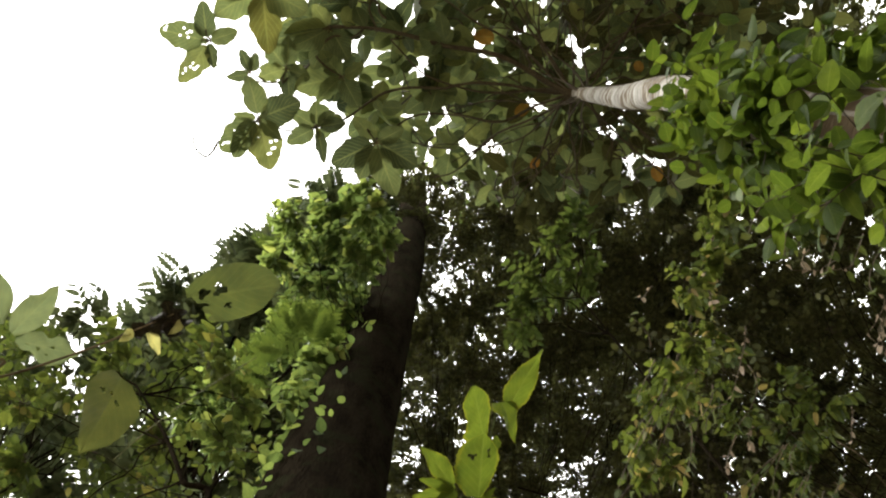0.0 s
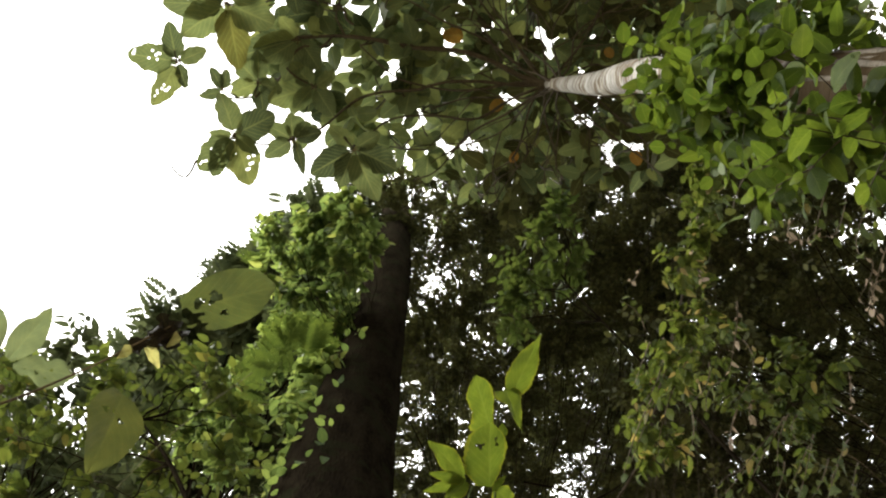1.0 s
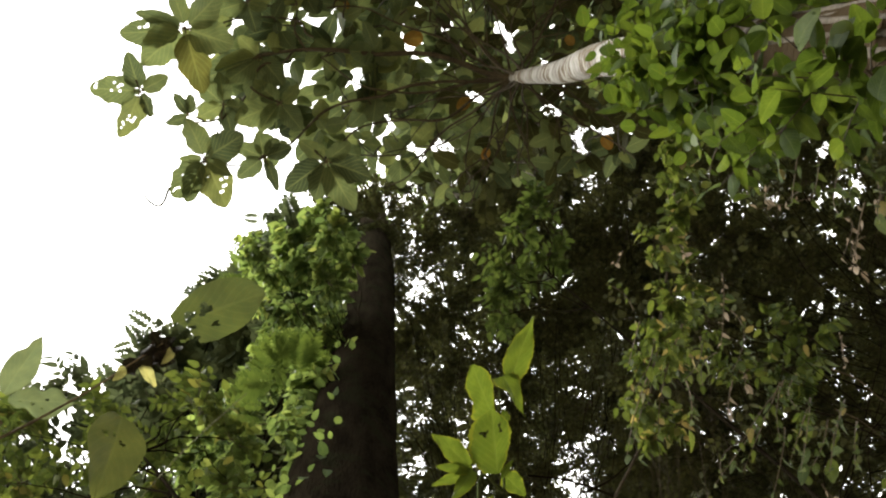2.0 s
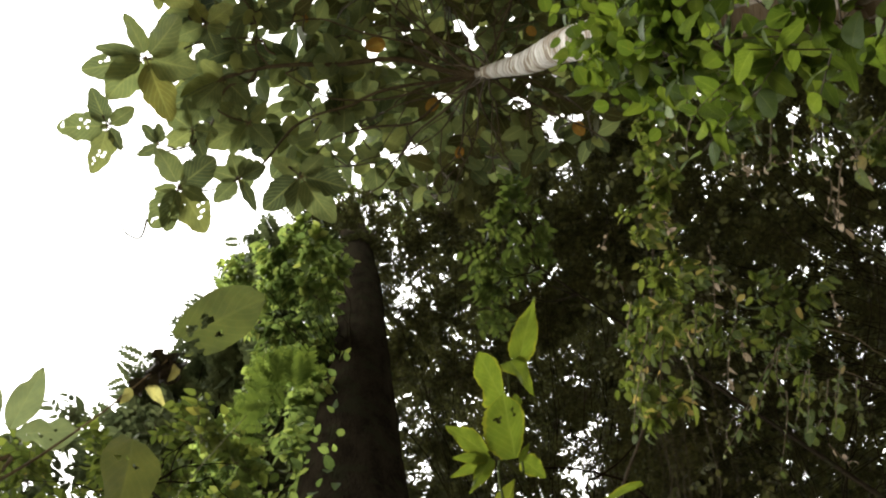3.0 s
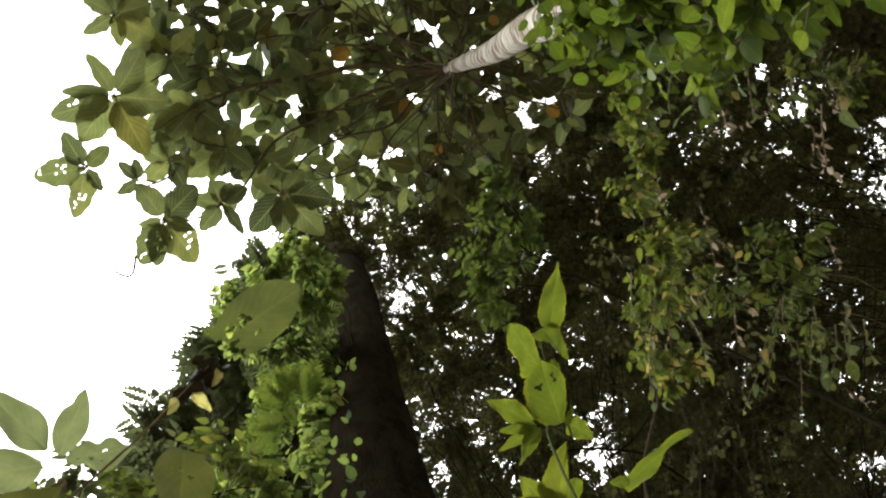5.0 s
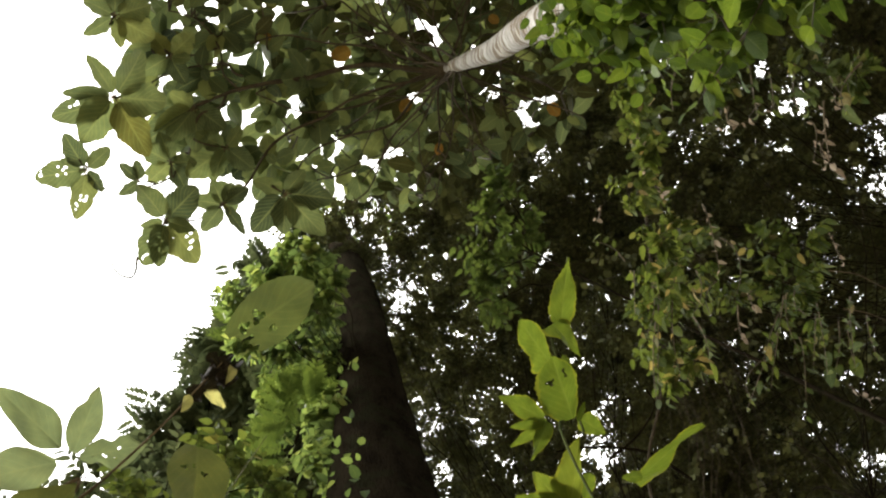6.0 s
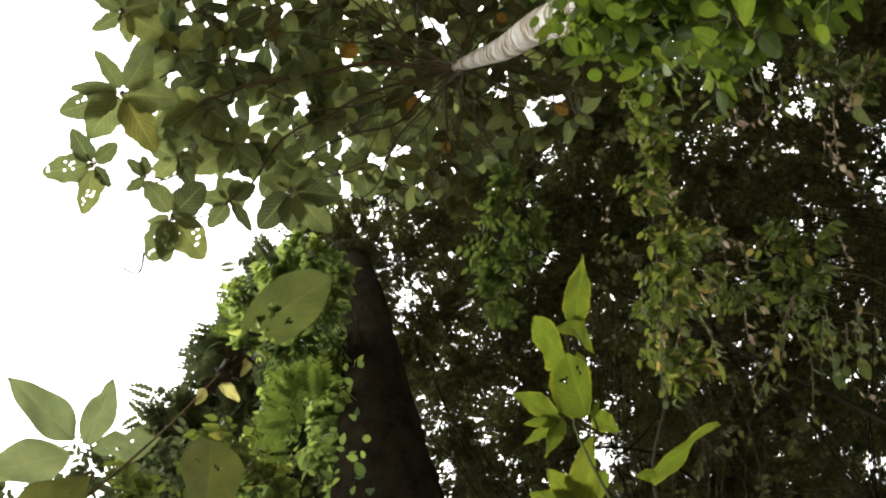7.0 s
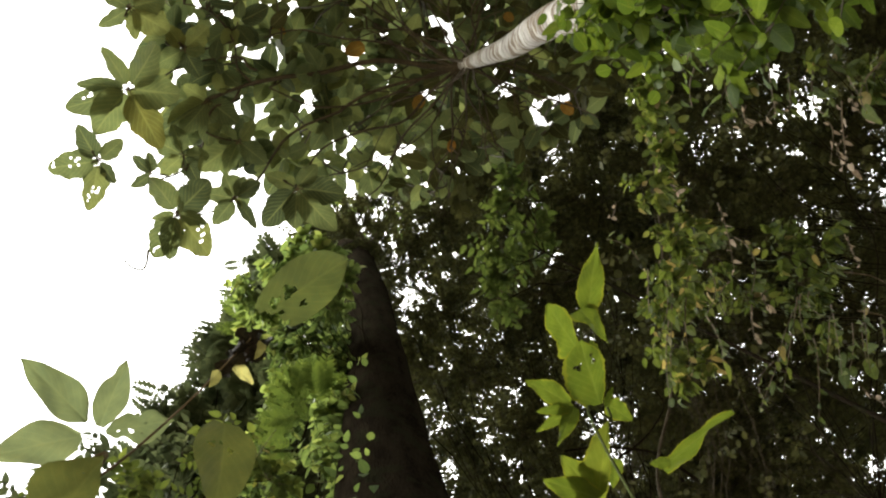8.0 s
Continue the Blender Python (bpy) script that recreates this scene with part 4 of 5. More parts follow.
# strands of climbing roots on both trunks
def root_strands(parent, path, z0, z1, r, n, thick, material):
    line, z = spline(path, 40), np.linspace(z0, z1, 60)
    c = np.column_stack([np.interp(z, line[:, 2], line[:, 0]), np.interp(z, line[:, 2], line[:, 1]), z])
    for i in range(n):
        a = rng.uniform(0, 6.283) + 0.5 * np.sin(z * rng.uniform(0.6, 1.6) + rng.uniform(0, 6)) + 0.15 * np.sin(z * 5 + i)
        rr = np.interp(z, (z0, z1), r)
        strand = c + np.column_stack([np.cos(a) * rr, np.sin(a) * rr, np.zeros(60)])
        w = thick * rng.uniform(0.5, 1.5)
        part("climbing_root", tubes("climbing_root", strand[None], [w], [w * 0.6], 6, material, 0.2), parent).matrix_basis = parent.matrix_basis.inverted()


def trunk_leaves(parent, path, n, z0, z1, r, turn, size, shapes, material):
    """Single leaves on a trunk's bark, between two heights and two bearings."""
    line, z, a = spline(path, 40), rng.uniform(z0, z1, n), rng.uniform(*turn, n)
    out = np.column_stack([-np.cos(a), -np.sin(a), np.zeros(n)])
    P = np.column_stack([np.interp(z, line[:, 2], line[:, 0]), np.interp(z, line[:, 2], line[:, 1]), z]) + out * (np.interp(z, (z0, z1), r) + 0.02)[:, None]
    D = out * rng.uniform(0.3, 1.0, (n, 1)) + rng.normal(0, 0.6, (n, 3)) - UP * 0.3
    leaf_parts("leaf", P, D, UP + 0.5 * out + rng.normal(0, 0.35, (n, 3)), size * rng.uniform(0.7, 1.2, n), shapes, material, parent)


trunk_leaves(creeper_tree, D_TRUNK, 74, 4.9, 7.2, (0.22, 0.175), (-0.4, 0.7), 0.052, [ROUND, SMALL], CREEPER)
trunk_leaves(creeper_tree, D_TRUNK, 26, 5.4, 7.6, (0.21, 0.17), (0.7, 1.3), 0.05, [ROUND, SMALL], CREEPER)
trunk_leaves(vine, W_TRUNK, 110, 3.1, 4.4, (0.075, 0.062), (-1.6, 2.2), 0.048, [blade(8, 4, 0.26, 0.15, 0.25, 0.1, 0.9, 1.3)], VINE)
trunk_leaves(vine, W_TRUNK, 60, 4.45, 5.25, (0.06, 0.056), (-3.1, 3.1), 0.055, [blade(8, 4, 0.24, 0.15, 0.25, 0.1, 0.9, 1.3)], VINE)
root_strands(vine, W_TRUNK, 1.2, 4.8, (0.066, 0.052), 16, 0.008, LIMB_BARK)
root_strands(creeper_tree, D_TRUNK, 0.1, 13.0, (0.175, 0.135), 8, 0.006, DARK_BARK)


def hanging_twig(parent, top, foot, n, size, shapes, material):
    """A drooping twig with its leaves, as part and sub-parts of its shrub."""
    a, b = np.array(top), np.array(foot)
    m = (a + b) / 2 + np.array((*rng.normal(0, 0.03, 2), 0.05))
    line = bezier(a[None], m[None], b[None], 9)
    tw = part("twig", tubes("twig", line, [0.003], [0.001], 5, TWIG), parent)
    tw.matrix_basis = parent.matrix_basis.inverted()
    t = np.linspace(0.15, 1, n)
    P = np.column_stack([np.interp(t, np.linspace(0, 1, 9), line[0, :, i]) for i in range(3)])
    run = unit(b - a)
    side = unit(np.cross(run, UP)) * np.where(np.arange(n) % 2, 1.0, -1.0)[:, None]
    D = 0.7 * run + side * rng.uniform(0.4, 1.0, (n, 1)) - UP * rng.uniform(0.1, 0.7, (n, 1))
    R, S = bases(D, UP + rng.normal(0, 0.5, D.shape)), size * 0.78 * rng.uniform(0.6, 1.2, n)
    meshes = [mesh_of("leaf", *s, material) for s in shapes]
    for i in range(n):
        m4 = Matrix(R[i].tolist()).to_4x4()
        m4.translation = Vector(P[i])
        ob = new("leaf", meshes[i % len(meshes)])
        ob.parent = tw
        ob.matrix_basis = m4 @ Matrix.Scale(S[i], 4)


# ---- shrubs on the dense side ----
shrub = leafy_tree("understorey_shrub", "understorey shrub with drooping twigs of green leaves", [(2.5, 1.2, -0.05), (2.4, 1.15, 3.2), (1.698, 0.814, 5.6)], [0.04, 0.03, 0.008], DARK_BARK,
           np.vstack([scatter([(0.941, 0.597), (1.032, 0.523), (1.209, 0.578), (1.278, 0.726), (1.512, 0.851), (1.512, 0.924), (1.294, 0.891), (1.097, 0.823), (0.918, 0.775)], 0.12, 5.0, 5.8),
                      scatter([(0.745, -0.008), (1.303, 0.015), (1.523, 0.116), (1.085, 0.12), (0.79, 0.1)], 0.17, 4.7, 5.4)]), 0.13, 6, 9, 0.048, [POINTED, SLIM], SHRUB, parts=290, droop=0.8, limb_r=0.003, group="shrubs")
curtain = leafy_tree("hanging_creeper", "curtain of yellow-green creeper hanging from the canopy", [(1.9, 2.6, -0.05), (1.9, 2.5, 3.5), (0.888, 1.672, 5.5), (0.933, 1.101, 6.0), (0.947, 0.206, 6.4)], [0.012, 0.01, 0.006, 0.005, 0.004], LIMB_BARK,
           scatter([(0.667, 0.089), (0.794, 0.097), (0.853, 0.388), (0.897, 0.650), (0.873, 0.860), (0.834, 1.000), (0.746, 0.994), (0.727, 0.779), (0.719, 0.534), (0.683, 0.326)], 0.075, 4.9, 5.7), 0.08, 8, 6, 0.042, [POINTED, SMALL], TRAIL, parts=290, droop=0.6, limbs=5, limb_r=0.0016, group="vines")
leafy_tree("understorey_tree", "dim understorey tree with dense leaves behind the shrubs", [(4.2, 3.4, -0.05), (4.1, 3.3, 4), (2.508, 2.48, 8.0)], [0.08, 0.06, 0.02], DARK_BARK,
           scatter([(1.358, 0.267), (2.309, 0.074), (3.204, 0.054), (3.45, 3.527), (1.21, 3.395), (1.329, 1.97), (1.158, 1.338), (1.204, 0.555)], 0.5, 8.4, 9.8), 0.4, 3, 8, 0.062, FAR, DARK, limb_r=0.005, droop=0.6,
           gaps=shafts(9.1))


for top, foot, n, size in (((0.762, 0.731, 5.2), (0.621, 0.847, 4.6), 12, 0.05), ((1.148, 0.857, 5.3), (0.905, 0.946, 4.8), 11, 0.06), ((1.166, 0.77, 5.3), (0.951, 0.818, 4.8), 8, 0.07), ((1.235, 0.755, 5.2), (1.052, 0.811, 4.6), 11, 0.085),
                           ((1.337, 0.742, 5.2), (1.123, 0.808, 4.6), 11, 0.085), ((1.116, 0.808, 5.0), (1.03, 0.947, 4.7), 8, 0.05), ((0.932, 0.033, 4.8), (0.83, 0.153, 4.4), 7, 0.07), ((1.049, 0.052, 4.8), (0.945, 0.158, 4.4), 7, 0.07),
                           ((0.702, 0.623, 5.4), (0.573, 0.528, 5.2), 7, 0.06), ((1.145, 0.045, 4.6), (0.997, 0.151, 4.3), 7, 0.08), ((0.863, 0.77, 5.2), (0.808, 0.811, 4.8), 8, 0.07), ((0.949, 0.538, 5.2), (0.913, 0.651, 4.9), 9, 0.06)):
    hanging_twig(shrub, top, foot, n, size, [SLIM, POINTED], SHRUB)
for top, foot, n, size in (((0.785, 0.549, 5.25), (0.688, 0.903, 4.90), 15, 0.056), ((0.736, 0.606, 5.25), (0.658, 0.759, 4.90), 9, 0.052), ((0.829, 0.612, 5.25), (0.751, 0.860, 4.90), 12, 0.054), ((0.888, 0.641, 5.25), (0.787, 0.704, 4.90), 7, 0.050), ((0.947, 0.679, 5.25), (0.842, 0.708, 4.90), 6, 0.060), ((0.701, 0.630, 5.25), (0.632, 0.694, 4.90), 7, 0.050)):
    hanging_twig(curtain, top, foot, n, size, [POINTED, SMALL], TRAIL)
for top, foot, n, size in (((1.153, 0.735, 5.25), (1.000, 0.924, 4.90), 11, 0.062), ((1.080, 0.932, 5.25), (0.953, 0.956, 4.90), 5, 0.055), ((1.161, 0.727, 5.25), (1.080, 0.817, 4.90), 9, 0.060), ((1.250, 0.802, 5.25), (1.120, 0.868, 4.90), 8, 0.060), ((1.319, 0.824, 5.25), (1.173, 0.903, 4.90), 8, 0.085), ((1.354, 0.826, 5.25), (1.236, 0.883, 4.90), 7, 0.085), ((1.406, 0.812, 5.25), (1.300, 0.863, 4.90), 7, 0.070), ((1.196, 0.704, 5.25), (1.110, 0.725, 4.90), 7, 0.055), ((1.306, 0.060, 5.25), (1.208, 0.133, 4.90), 4, 0.050), ((1.390, 0.032, 5.25), (1.227, 0.126, 4.90), 4, 0.055), ((1.121, 0.066, 5.25), (1.023, 0.159, 4.90), 6, 0.070)):
    hanging_twig(shrub, top, foot, n, size, [SLIM, POINTED], SHRUB)
for top, foot, n, size in (((-0.264, 1.486, 6.6), (-0.541, 1.508, 6.3), 7, 0.07), ((-0.202, 1.614, 6.5), (-0.49, 1.655, 6.2), 7, 0.075), ((-0.162, 1.746, 6.4), (-0.538, 1.714, 6.1), 8, 0.075), ((-0.089, 1.833, 6.3), (-0.449, 1.763, 6.0), 8, 0.075), ((-0.17, 1.649, 7.2), (-0.302, 1.5, 7.0), 4, 0.06), ((-0.347, 1.566, 8.4), (-0.174, 1.594, 8.2), 5, 0.06)):
    hanging_twig(creeper_tree, top, foot, n, size, [ROUND, SMALL], CREEPER)
for top, foot, n, size in (((0.699, -0.082, 4.4), (0.582, 0.027, 4.2), 5, 0.085), ((0.723, 0.005, 4.4), (0.68, 0.135, 4.2), 5, 0.08), ((0.671, 0.039, 4.5), (0.616, 0.123, 4.3), 5, 0.07)):
    hanging_twig(shrub, top, foot, n, size, [SMALL, blade(6, 2, 0.26, 0.15, 0.2)], VINE)
for top, foot, n, size in (((0.930, 0.149, 5.00), (0.906, 0.191, 4.85), 3, 0.070), ((1.017, 0.146, 5.00), (0.941, 0.175, 4.85), 2, 0.060), ((0.715, 0.214, 5.20), (0.711, 0.250, 5.05), 5, 0.050), ((0.747, 0.356, 5.20), (0.754, 0.384, 5.05), 5, 0.050), ((1.011, 0.684, 5.10), (0.985, 0.715, 4.95), 5, 0.050), ((1.290, 0.222, 5.40), (1.250, 0.332, 5.25), 4, 0.070), ((1.321, 0.285, 5.40), (1.287, 0.351, 5.25), 3, 0.060), ((1.372, 0.140, 5.40), (1.354, 0.204, 5.25), 4, 0.070), ((1.356, 0.269, 5.40), (1.318, 0.361, 5.25), 4, 0.060), ((1.326, 1.008, 5.20), (1.344, 1.013, 5.05), 4, 0.050)):
    hanging_twig(curtain, top, foot, n, size, [SLIM, POINTED], DRY)
for top, foot, n, size in (((1.054, 0.142, 5.0), (0.858, 0.202, 4.8), 5, 0.042), ((0.618, 0.432, 5.3), (0.583, 0.462, 5.2), 3, 0.05), ((1.194, 0.148, 5.0), (1.101, 0.294, 4.7), 6, 0.045), ((0.708, 0.216, 5.3), (0.714, 0.32, 5.1), 9, 0.04),
                           ((0.998, 0.743, 5.2), (0.956, 0.8, 5.0), 6, 0.045), ((0.9, 0.435, 5.2), (0.867, 0.587, 4.9), 9, 0.045), ((1.285, 0.553, 5.2), (1.244, 0.605, 5.0), 5, 0.05)):
    hanging_twig(curtain, top, foot, n, size, [SLIM, POINTED], DRY)


def bare_twig(parent, bends, r, material, label):
    part("twig", tubes("twig", spline(bends, 8)[None], [r], [r * 0.5], 6, material, 0.1), parent, label).matrix_basis = parent.matrix_basis.inverted()


bare_twig(shrub, [(1.273, 0.657, 5.20), (1.358, 0.674, 5.20), (1.431, 0.715, 5.20), (1.520, 0.758, 5.20)], 0.0022, TWIG, "thin pale bare twig")
bare_twig(shrub, [(1.315, 0.776, 5.20), (1.392, 0.795, 5.20), (1.486, 0.842, 5.20)], 0.0022, TWIG, "thin pale bare twig")
bare_twig(slender, [(1.409, 2.130, 7.60), (1.210, 1.982, 7.60), (1.067, 1.942, 7.60), (0.894, 1.922, 7.60), (0.721, 1.934, 7.60)], 0.009, DARK_BARK, "thin dark bare twig")
bare_twig(slender, [(1.067, 1.942, 7.60), (0.992, 1.997, 7.60), (1.032, 2.104, 7.60), (1.085, 2.258, 7.60)], 0.007, DARK_BARK, "thin dark bare twig")
bare_twig(slender, [(1.067, 1.942, 7.60), (1.156, 1.859, 7.60), (1.232, 1.731, 7.60), (1.192, 1.641, 7.60)], 0.006, DARK_BARK, "thin dark bare twig")


# ---- woods all round, beyond the view, added to block sky light ----
# unseen trees, added only to cut sky light from the sides
def light_blocking_tree(x, y, z, spread, n):
    a, r = rng.uniform(0, 6.28, n), spread * np.sqrt(rng.uniform(0, 1, n))
    c = np.column_stack([x + r * np.cos(a), y + r * np.sin(a), rng.uniform(z - 3.2, z + 2, n)])
    leafy_tree("forest_tree", "large forest tree whose spreading dark green crown blocks the sky light", [(x, y, -0.05), (x + 0.1, y, 4), (x, y, z)], [0.3, 0.22, 0.08], DARK_BARK, c, 1.1, 10, 8, 0.34, FAR, DARK, limb_r=0.04)


for x, y, z, spread, n in ((9.5, 5, 11, 3, 60), (9.5, -3, 11, 3, 60), (4.5, -6.5, 11, 3, 60), (1.2, -5.2, 12, 2.8, 60), (6.5, 11, 11, 3, 60), (0, 11, 11, 2.8, 50), (-4.8, -6.0, 11, 3, 60), (-1.5, -8.5, 10, 2.5, 40), (-7, 11, 9, 2.6, 40)):
    light_blocking_tree(x, y, z, spread, n)
# unseen ring of leaves against low sky light, kept low on the -x side
n = 15000
az = rng.uniform(0, 6.283, n)
top = 15 - 11.5 * np.clip(-1.6 * np.cos(az), 0, 1) + 1.2 * np.sin(az * 9) + 0.8 * np.sin(az * 23 + 1)
rad = rng.uniform(17, 21, n) + 1.5 * np.sin(az * 14)
WP = np.column_stack([rad * np.cos(az), rad * np.sin(az), top * rng.uniform(0, 1, n) ** 0.8])
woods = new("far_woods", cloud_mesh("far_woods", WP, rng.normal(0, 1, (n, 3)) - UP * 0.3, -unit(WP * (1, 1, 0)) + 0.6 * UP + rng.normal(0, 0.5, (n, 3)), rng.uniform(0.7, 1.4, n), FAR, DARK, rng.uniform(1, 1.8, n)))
tagged(woods, "unseen ring of dense dark green woods, added to block low sky light", "woods", kind="stuff")

# ---- young plants near the camera ----


def sapling(name, label, stem, radii, bark):
    """A thin-stemmed young plant; its leaves follow one by one."""
    ob = thing(name, stem[0], label, "plant", "young plants")
    part("stem", trunk_mesh("stem", stem, radii, bark, 8, 10, 0.06), ob).matrix_basis = ob.matrix_basis.inverted()
    return ob


def grow_leaf(plant, seed, material, base, tip, form, tilt=0.1, holes=()):
    """One leaf from base to tip; form is a half-width share or a pair of outlines."""
    b, t = np.array(base), np.array(tip)
    if isinstance(form, tuple):
        shape = outlined(*form, seed=seed, tooth=0.8 if material is YOUNG else 0.15)
    else:
        shape = blade(26, 16, form, 0.18, 0.14, 1.2 if material is WITHER else 0.16, 0.95, 1.0, 60 + seed)
    if holes:
        shape = holed(shape, holes, seed)
    d = t - b
    nrm = UP + 0.3 * np.array((np.cos(seed * 2.4), np.sin(seed * 2.4), 0)) + tilt * unit(np.cross(d, UP))
    leaf_parts("leaf", b[None], d[None], nrm[None], np.linalg.norm(d)[None], [shape], material, plant)


SPEAR = ((0.12, 0.2, 0.21, 0.2, 0.18, 0.15, 0.09, 0.03, 0.015), (0.12, 0.19, 0.2, 0.19, 0.18, 0.14, 0.08, 0.03, 0.015))
OVAL = ((0.03, 0.17, 0.23, 0.25, 0.24, 0.2, 0.15, 0.08, 0.005),) * 2
bright_plant = sapling("sapling", "young plant with bright yellow-green toothed leaves", [(0.32, 0.62, -0.05), (0.3, 0.56, 1.3), (0.135, 0.308, 2.45), (0.151, 0.306, 2.62), (0.145, 0.289, 2.66), (0.14, 0.255, 2.7), (0.14, 0.243, 2.71)], [0.005, 0.003, 0.0011, 0.001, 0.0009, 0.0008, 0.0006], SOFT_STEM)
grow_leaf(bright_plant, 0, YOUNG, (0.147, 0.235, 2.7), (0.156, 0.179, 2.704), SPEAR, 0.2)
grow_leaf(bright_plant, 1, YOUNG, (0.136, 0.267, 2.69), (0.11, 0.229, 2.694), ((0.3, 0.42, 0.3, 0.24, 0.25, 0.28, 0.26, 0.15, 0.02), (0.05, 0.12, 0.18, 0.22, 0.25, 0.27, 0.27, 0.18, 0.02)), 0.2)
grow_leaf(bright_plant, 2, YOUNG, (0.14, 0.235, 2.7), (0.166, 0.266, 2.704), ((0.2, 0.3, 0.28, 0.22, 0.17, 0.12, 0.07, 0.03, 0.01), (0.3, 0.34, 0.22, 0.12, 0.13, 0.1, 0.06, 0.03, 0.01)), 0.3)
grow_leaf(bright_plant, 3, YOUNG, (0.146, 0.301, 2.64), (0.131, 0.249, 2.644), ((0.2, 0.34, 0.39, 0.4, 0.4, 0.38, 0.34, 0.22, 0.02), (0.03, 0.1, 0.16, 0.2, 0.24, 0.26, 0.24, 0.16, 0.02)), 0.1, [(0.68, 0.62, 0.045), (0.3, 0.66, 0.03), (0.3, 0.74, 0.025)])
grow_leaf(bright_plant, 4, YOUNG, (0.147, 0.263, 2.66), (0.142, 0.254, 2.664), 0.42, 0.3)
grow_leaf(bright_plant, 5, YOUNG, (0.123, 0.302, 2.65), (0.088, 0.281, 2.654), ((0.1, 0.15, 0.2, 0.24, 0.2, 0.16, 0.11, 0.1, 0.01), (0.08, 0.13, 0.2, 0.24, 0.25, 0.2, 0.14, 0.08, 0.01)), 0.2)
grow_leaf(bright_plant, 6, YOUNG, (0.126, 0.305, 2.65), (0.096, 0.309, 2.653), 0.17, 0.1)
grow_leaf(bright_plant, 7, YOUNG, (0.126, 0.308, 2.652), (0.095, 0.324, 2.655), ((0.1, 0.2, 0.25, 0.24, 0.16, 0.17, 0.13, 0.06, 0.01), (0.1, 0.2, 0.24, 0.2, 0.12, 0.14, 0.1, 0.05, 0.01)), 0.1)
grow_leaf(bright_plant, 8, YOUNG, (0.126, 0.305, 2.648), (0.113, 0.337, 2.652), SPEAR, 0.1)
grow_leaf(bright_plant, 9, YOUNG, (0.151, 0.301, 2.64), (0.171, 0.316, 2.644), 0.34, 0.2)
grow_leaf(bright_plant, 10, YOUNG, (0.149, 0.301, 2.63), (0.154, 0.285, 2.633), 0.2, 0.4)
grow_leaf(bright_plant, 11, YOUNG, (0.129, 0.347, 2.55), (0.137, 0.289, 2.556), ((0.15, 0.26, 0.32, 0.31, 0.24, 0.2, 0.16, 0.1, 0.01), (0.1, 0.12, 0.1, 0.12, 0.1, 0.08, 0.05, 0.02, 0.01)), 0.2)
grow_leaf(bright_plant, 12, YOUNG, (0.129, 0.346, 2.548), (0.102, 0.313, 2.553), ((0.15, 0.26, 0.3, 0.26, 0.26, 0.22, 0.16, 0.1, 0.01), (0.2, 0.3, 0.34, 0.3, 0.22, 0.22, 0.15, 0.08, 0.01)), 0.1)
grow_leaf(bright_plant, 13, YOUNG, (0.128, 0.345, 2.546), (0.089, 0.329, 2.55), ((0.15, 0.26, 0.3, 0.3, 0.26, 0.22, 0.16, 0.1, 0.01), (0.15, 0.2, 0.24, 0.26, 0.22, 0.2, 0.15, 0.08, 0.01)), 0.1)
grow_leaf(bright_plant, 14, YOUNG, (0.128, 0.345, 2.546), (0.113, 0.38, 2.55), 0.3, 0.1)
grow_leaf(bright_plant, 15, YOUNG, (0.187, 0.344, 2.6), (0.239, 0.298, 2.604), ((0.08, 0.1, 0.08, 0.08, 0.1, 0.12, 0.12, 0.07, 0.01), (0.16, 0.24, 0.24, 0.2, 0.12, 0.05, 0.04, 0.03, 0.01)), 0.3)
grow_leaf(bright_plant, 16, YOUNG, (0.189, 0.332, 2.58), (0.174, 0.334, 2.584), 0.3, 0.3)
grow_leaf(bright_plant, 17, YOUNG, (0.148, 0.327, 2.58), (0.145, 0.35, 2.584), 0.26, 0.3)


pale_plant = sapling("drooping_sapling", "young plant with pale leaves and a withered black tip", [(-1.0, 0.75, -0.05), (-0.8, 0.62, 1.6), (-0.264, 0.3, 2.4), (-0.204, 0.279, 2.45), (-0.157, 0.247, 2.48), (-0.123, 0.217, 2.49), (-0.107, 0.202, 2.49)], [0.004, 0.003, 0.0016, 0.0011, 0.0008, 0.0006, 0.0005], TWIG)
grow_leaf(pale_plant, 0, PALE, (-0.222, 0.256, 2.5), (-0.261, 0.21, 2.504), OVAL, 0.15)
grow_leaf(pale_plant, 1, PALE, (-0.214, 0.26, 2.5), (-0.193, 0.215, 2.504), ((0.05, 0.15, 0.2, 0.21, 0.2, 0.18, 0.09, 0.08, 0.005), (0.05, 0.15, 0.21, 0.24, 0.23, 0.2, 0.15, 0.09, 0.005)), 0.15)
grow_leaf(pale_plant, 2, PALE, (-0.226, 0.266, 2.5), (-0.291, 0.276, 2.504), OVAL, 0.15)
grow_leaf(pale_plant, 3, PALE, (-0.21, 0.264, 2.5), (-0.164, 0.258, 2.504), ((0.03, 0.14, 0.19, 0.23, 0.13, 0.2, 0.19, 0.06, 0.005), (0.03, 0.13, 0.1, 0.26, 0.3, 0.26, 0.2, 0.1, 0.005)), 0.15, [(0.42, 0.18, 0.025), (0.4, 0.36, 0.035), (0.55, 0.58, 0.03), (0.3, 0.5, 0.02)])
grow_leaf(pale_plant, 4, DULL, (-0.229, 0.302, 2.43), (-0.195, 0.258, 2.434), ((0.15, 0.36, 0.48, 0.52, 0.5, 0.44, 0.32, 0.2, 0.01), (0.1, 0.2, 0.26, 0.28, 0.24, 0.2, 0.12, 0.06, 0.01)), 0.15, [(0.6, 0.7, 0.015)])
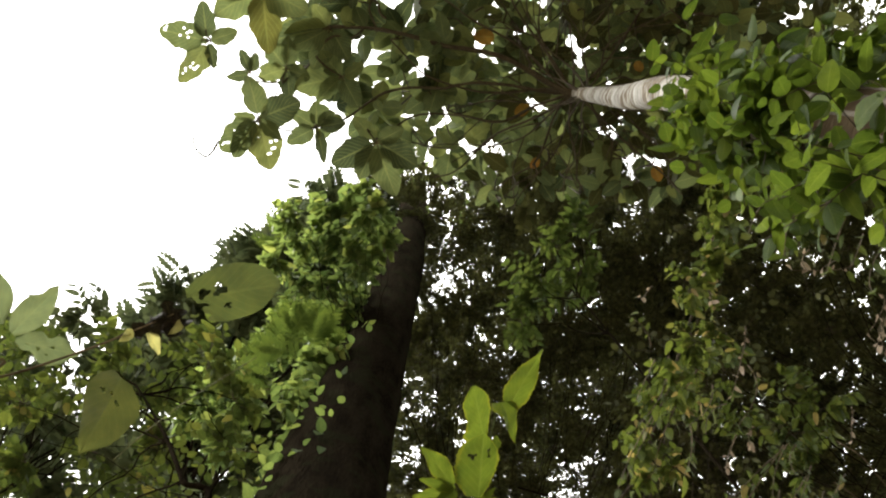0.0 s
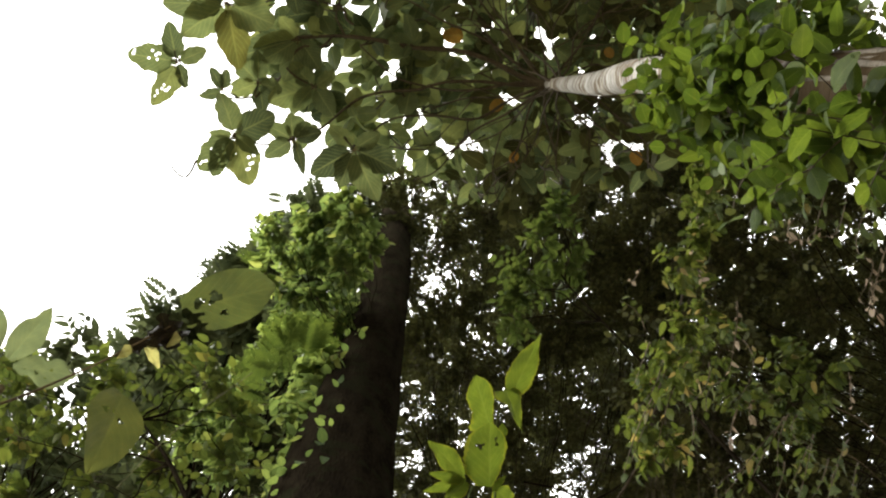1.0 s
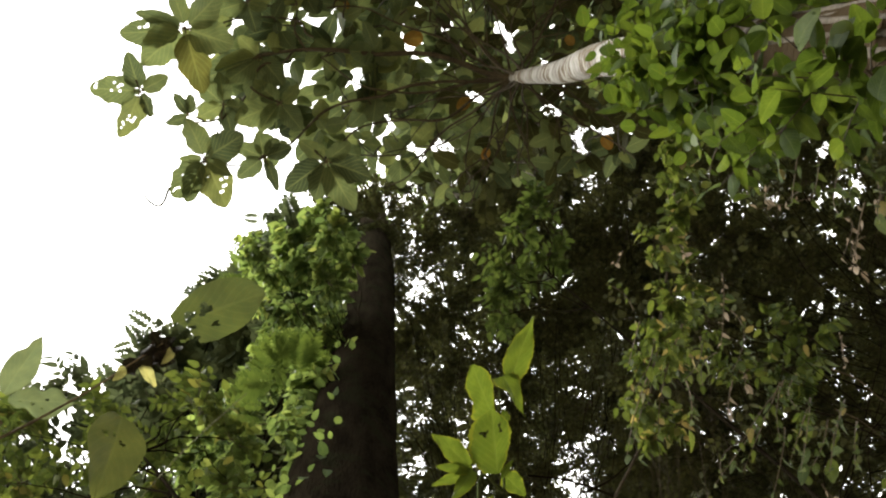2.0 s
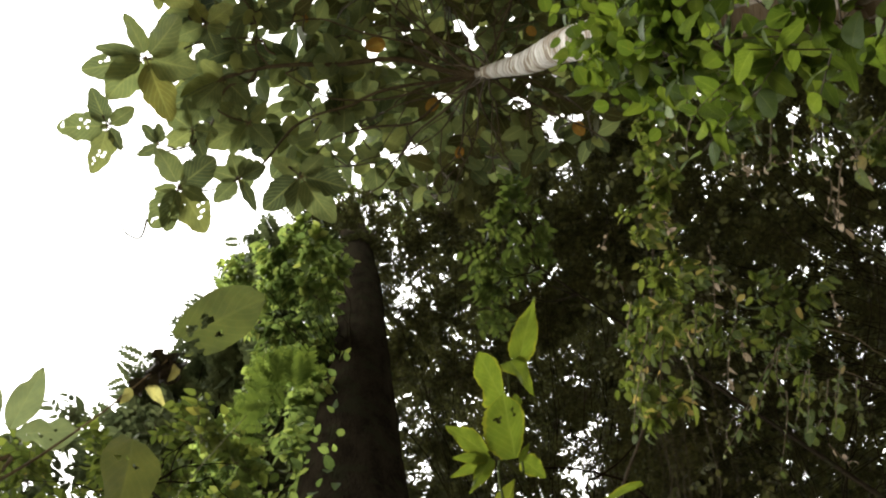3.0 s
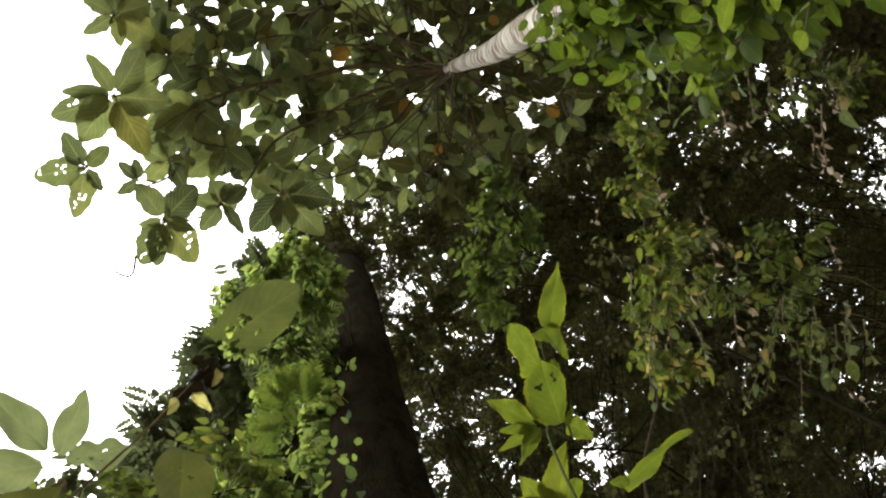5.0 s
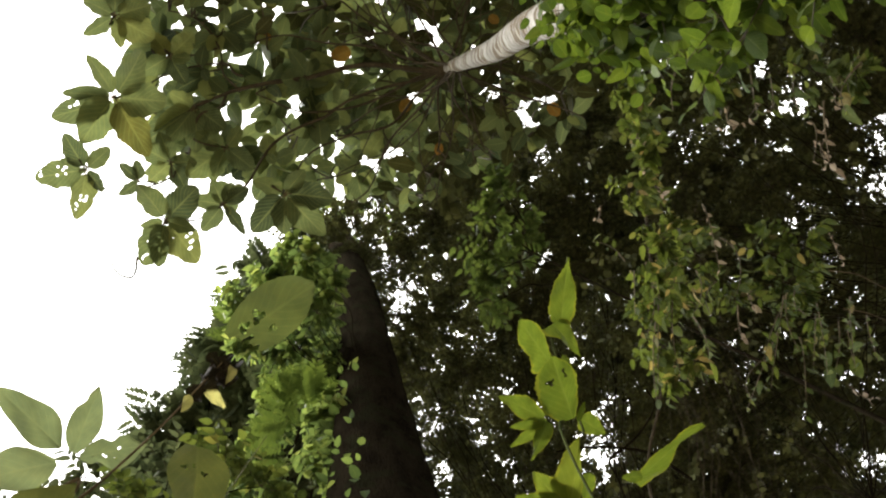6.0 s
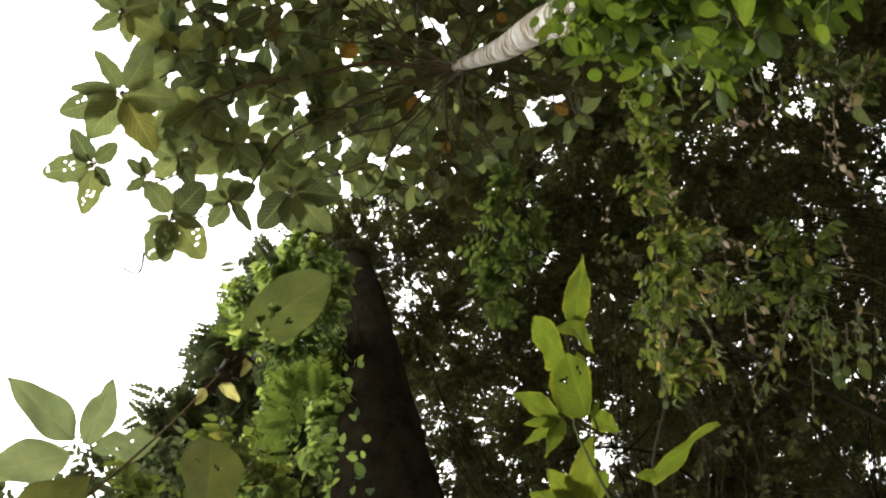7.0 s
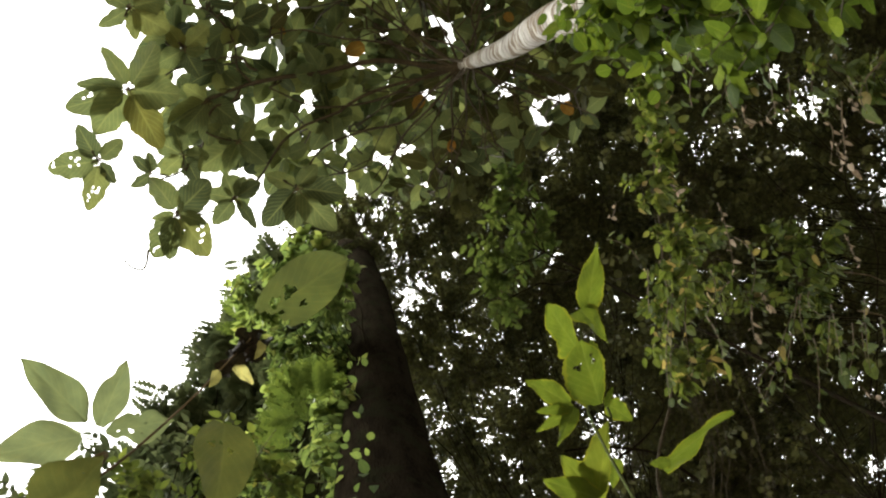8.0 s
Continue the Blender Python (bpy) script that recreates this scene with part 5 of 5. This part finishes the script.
grow_leaf(pale_plant, 5, DULL, (-0.13, 0.262, 2.5), (-0.139, 0.325, 2.504), ((0.16, 0.3, 0.36, 0.36, 0.34, 0.3, 0.23, 0.12, 0.01), (0.16, 0.3, 0.35, 0.36, 0.33, 0.28, 0.2, 0.1, 0.01)), 0.1, [(0.3, 0.25, 0.03), (0.62, 0.3, 0.025), (0.45, 0.22, 0.018)])
grow_leaf(pale_plant, 6, SPENT, (-0.098, 0.183, 2.47), (-0.038, 0.148, 2.46), ((0.08, 0.17, 0.23, 0.26, 0.27, 0.26, 0.23, 0.17, 0.03), (0.18, 0.23, 0.26, 0.27, 0.26, 0.24, 0.2, 0.13, 0.03)), 0.05, [(0.55, 0.19, 0.062), (0.57, 0.36, 0.062), (0.27, 0.42, 0.035), (0.28, 0.06, 0.11), (0.1, 0.12, 0.07), (0.42, 0.0, 0.05)])
grow_leaf(pale_plant, 7, WITHER, (-0.101, 0.217, 2.49), (-0.116, 0.196, 2.494), 0.42, 0.2)
grow_leaf(pale_plant, 8, WITHER, (-0.1, 0.206, 2.49), (-0.12, 0.212, 2.494), 0.3, 0.3)
grow_leaf(pale_plant, 9, WITHER, (-0.112, 0.21, 2.49), (-0.138, 0.234, 2.494), 0.15, 0.4)
grow_leaf(pale_plant, 10, WITHER, (-0.114, 0.203, 2.49), (-0.107, 0.219, 2.494), 0.36, 0.4)
grow_leaf(pale_plant, 11, WITHER, (-0.121, 0.215, 2.49), (-0.131, 0.229, 2.494), 0.22, 0.2)
grow_leaf(pale_plant, 12, YELLOW, (-0.12, 0.221, 2.49), (-0.108, 0.233, 2.492), ((0.1, 0.35, 0.3, 0.2, 0.05), (0.1, 0.2, 0.2, 0.15, 0.05)), 0.2)
grow_leaf(pale_plant, 13, YELLOW, (-0.099, 0.205, 2.485), (-0.105, 0.216, 2.487), ((0.2, 0.3, 0.25, 0.15, 0.02), (0.3, 0.3, 0.2, 0.1, 0.02)), 0.3)
grow_leaf(pale_plant, 14, YELLOW, (-0.129, 0.222, 2.485), (-0.136, 0.233, 2.487), ((0.1, 0.3, 0.3, 0.2, 0.02), (0.1, 0.3, 0.25, 0.1, 0.02)), 0.3)

# ---- low foliage beside the dark trunk ----
for top, foot, n, size in (((-0.233, 1.521, 6.1), (-0.392, 1.461, 5.9), 8, 0.066), ((-0.211, 1.584, 6.1), (-0.329, 1.516, 5.9), 6, 0.07), ((-0.158, 1.636, 6.1), (-0.265, 1.572, 5.9), 6, 0.066), ((-0.204, 1.702, 6.1), (-0.389, 1.632, 5.9), 9, 0.068),
                           ((-0.151, 1.754, 6.1), (-0.285, 1.707, 5.9), 7, 0.066), ((-0.394, 1.656, 6.1), (-0.517, 1.613, 5.9), 7, 0.06), ((-0.337, 1.755, 6.1), (-0.456, 1.728, 5.9), 7, 0.064), ((-0.362, 1.887, 6.1), (-0.475, 1.805, 5.9), 8, 0.06)):
    hanging_twig(bush, top, foot, n, size, [ROUND, SMALL], BUSH)
leafy_tree("dark_green_bush", "tall bush of dark green pointed leaves at the clearing's edge", [(-1.9, 3.6, -0.05), (-1.8, 3.5, 3.0), (-1.5, 2.9, 6.6)], [0.03, 0.022, 0.008], DARK_BARK,
           scatter([(-2.011, 2.44), (-1.704, 2.4), (-1.416, 2.38), (-1.085, 2.5), (-0.804, 2.7), (-1.252, 3.148), (-1.886, 3.245)], 0.16, 6.8, 7.6), 0.22, 12, 8, 0.07, [POINTED, SMALL], HAZEL, limb_r=0.006, group="bushes")
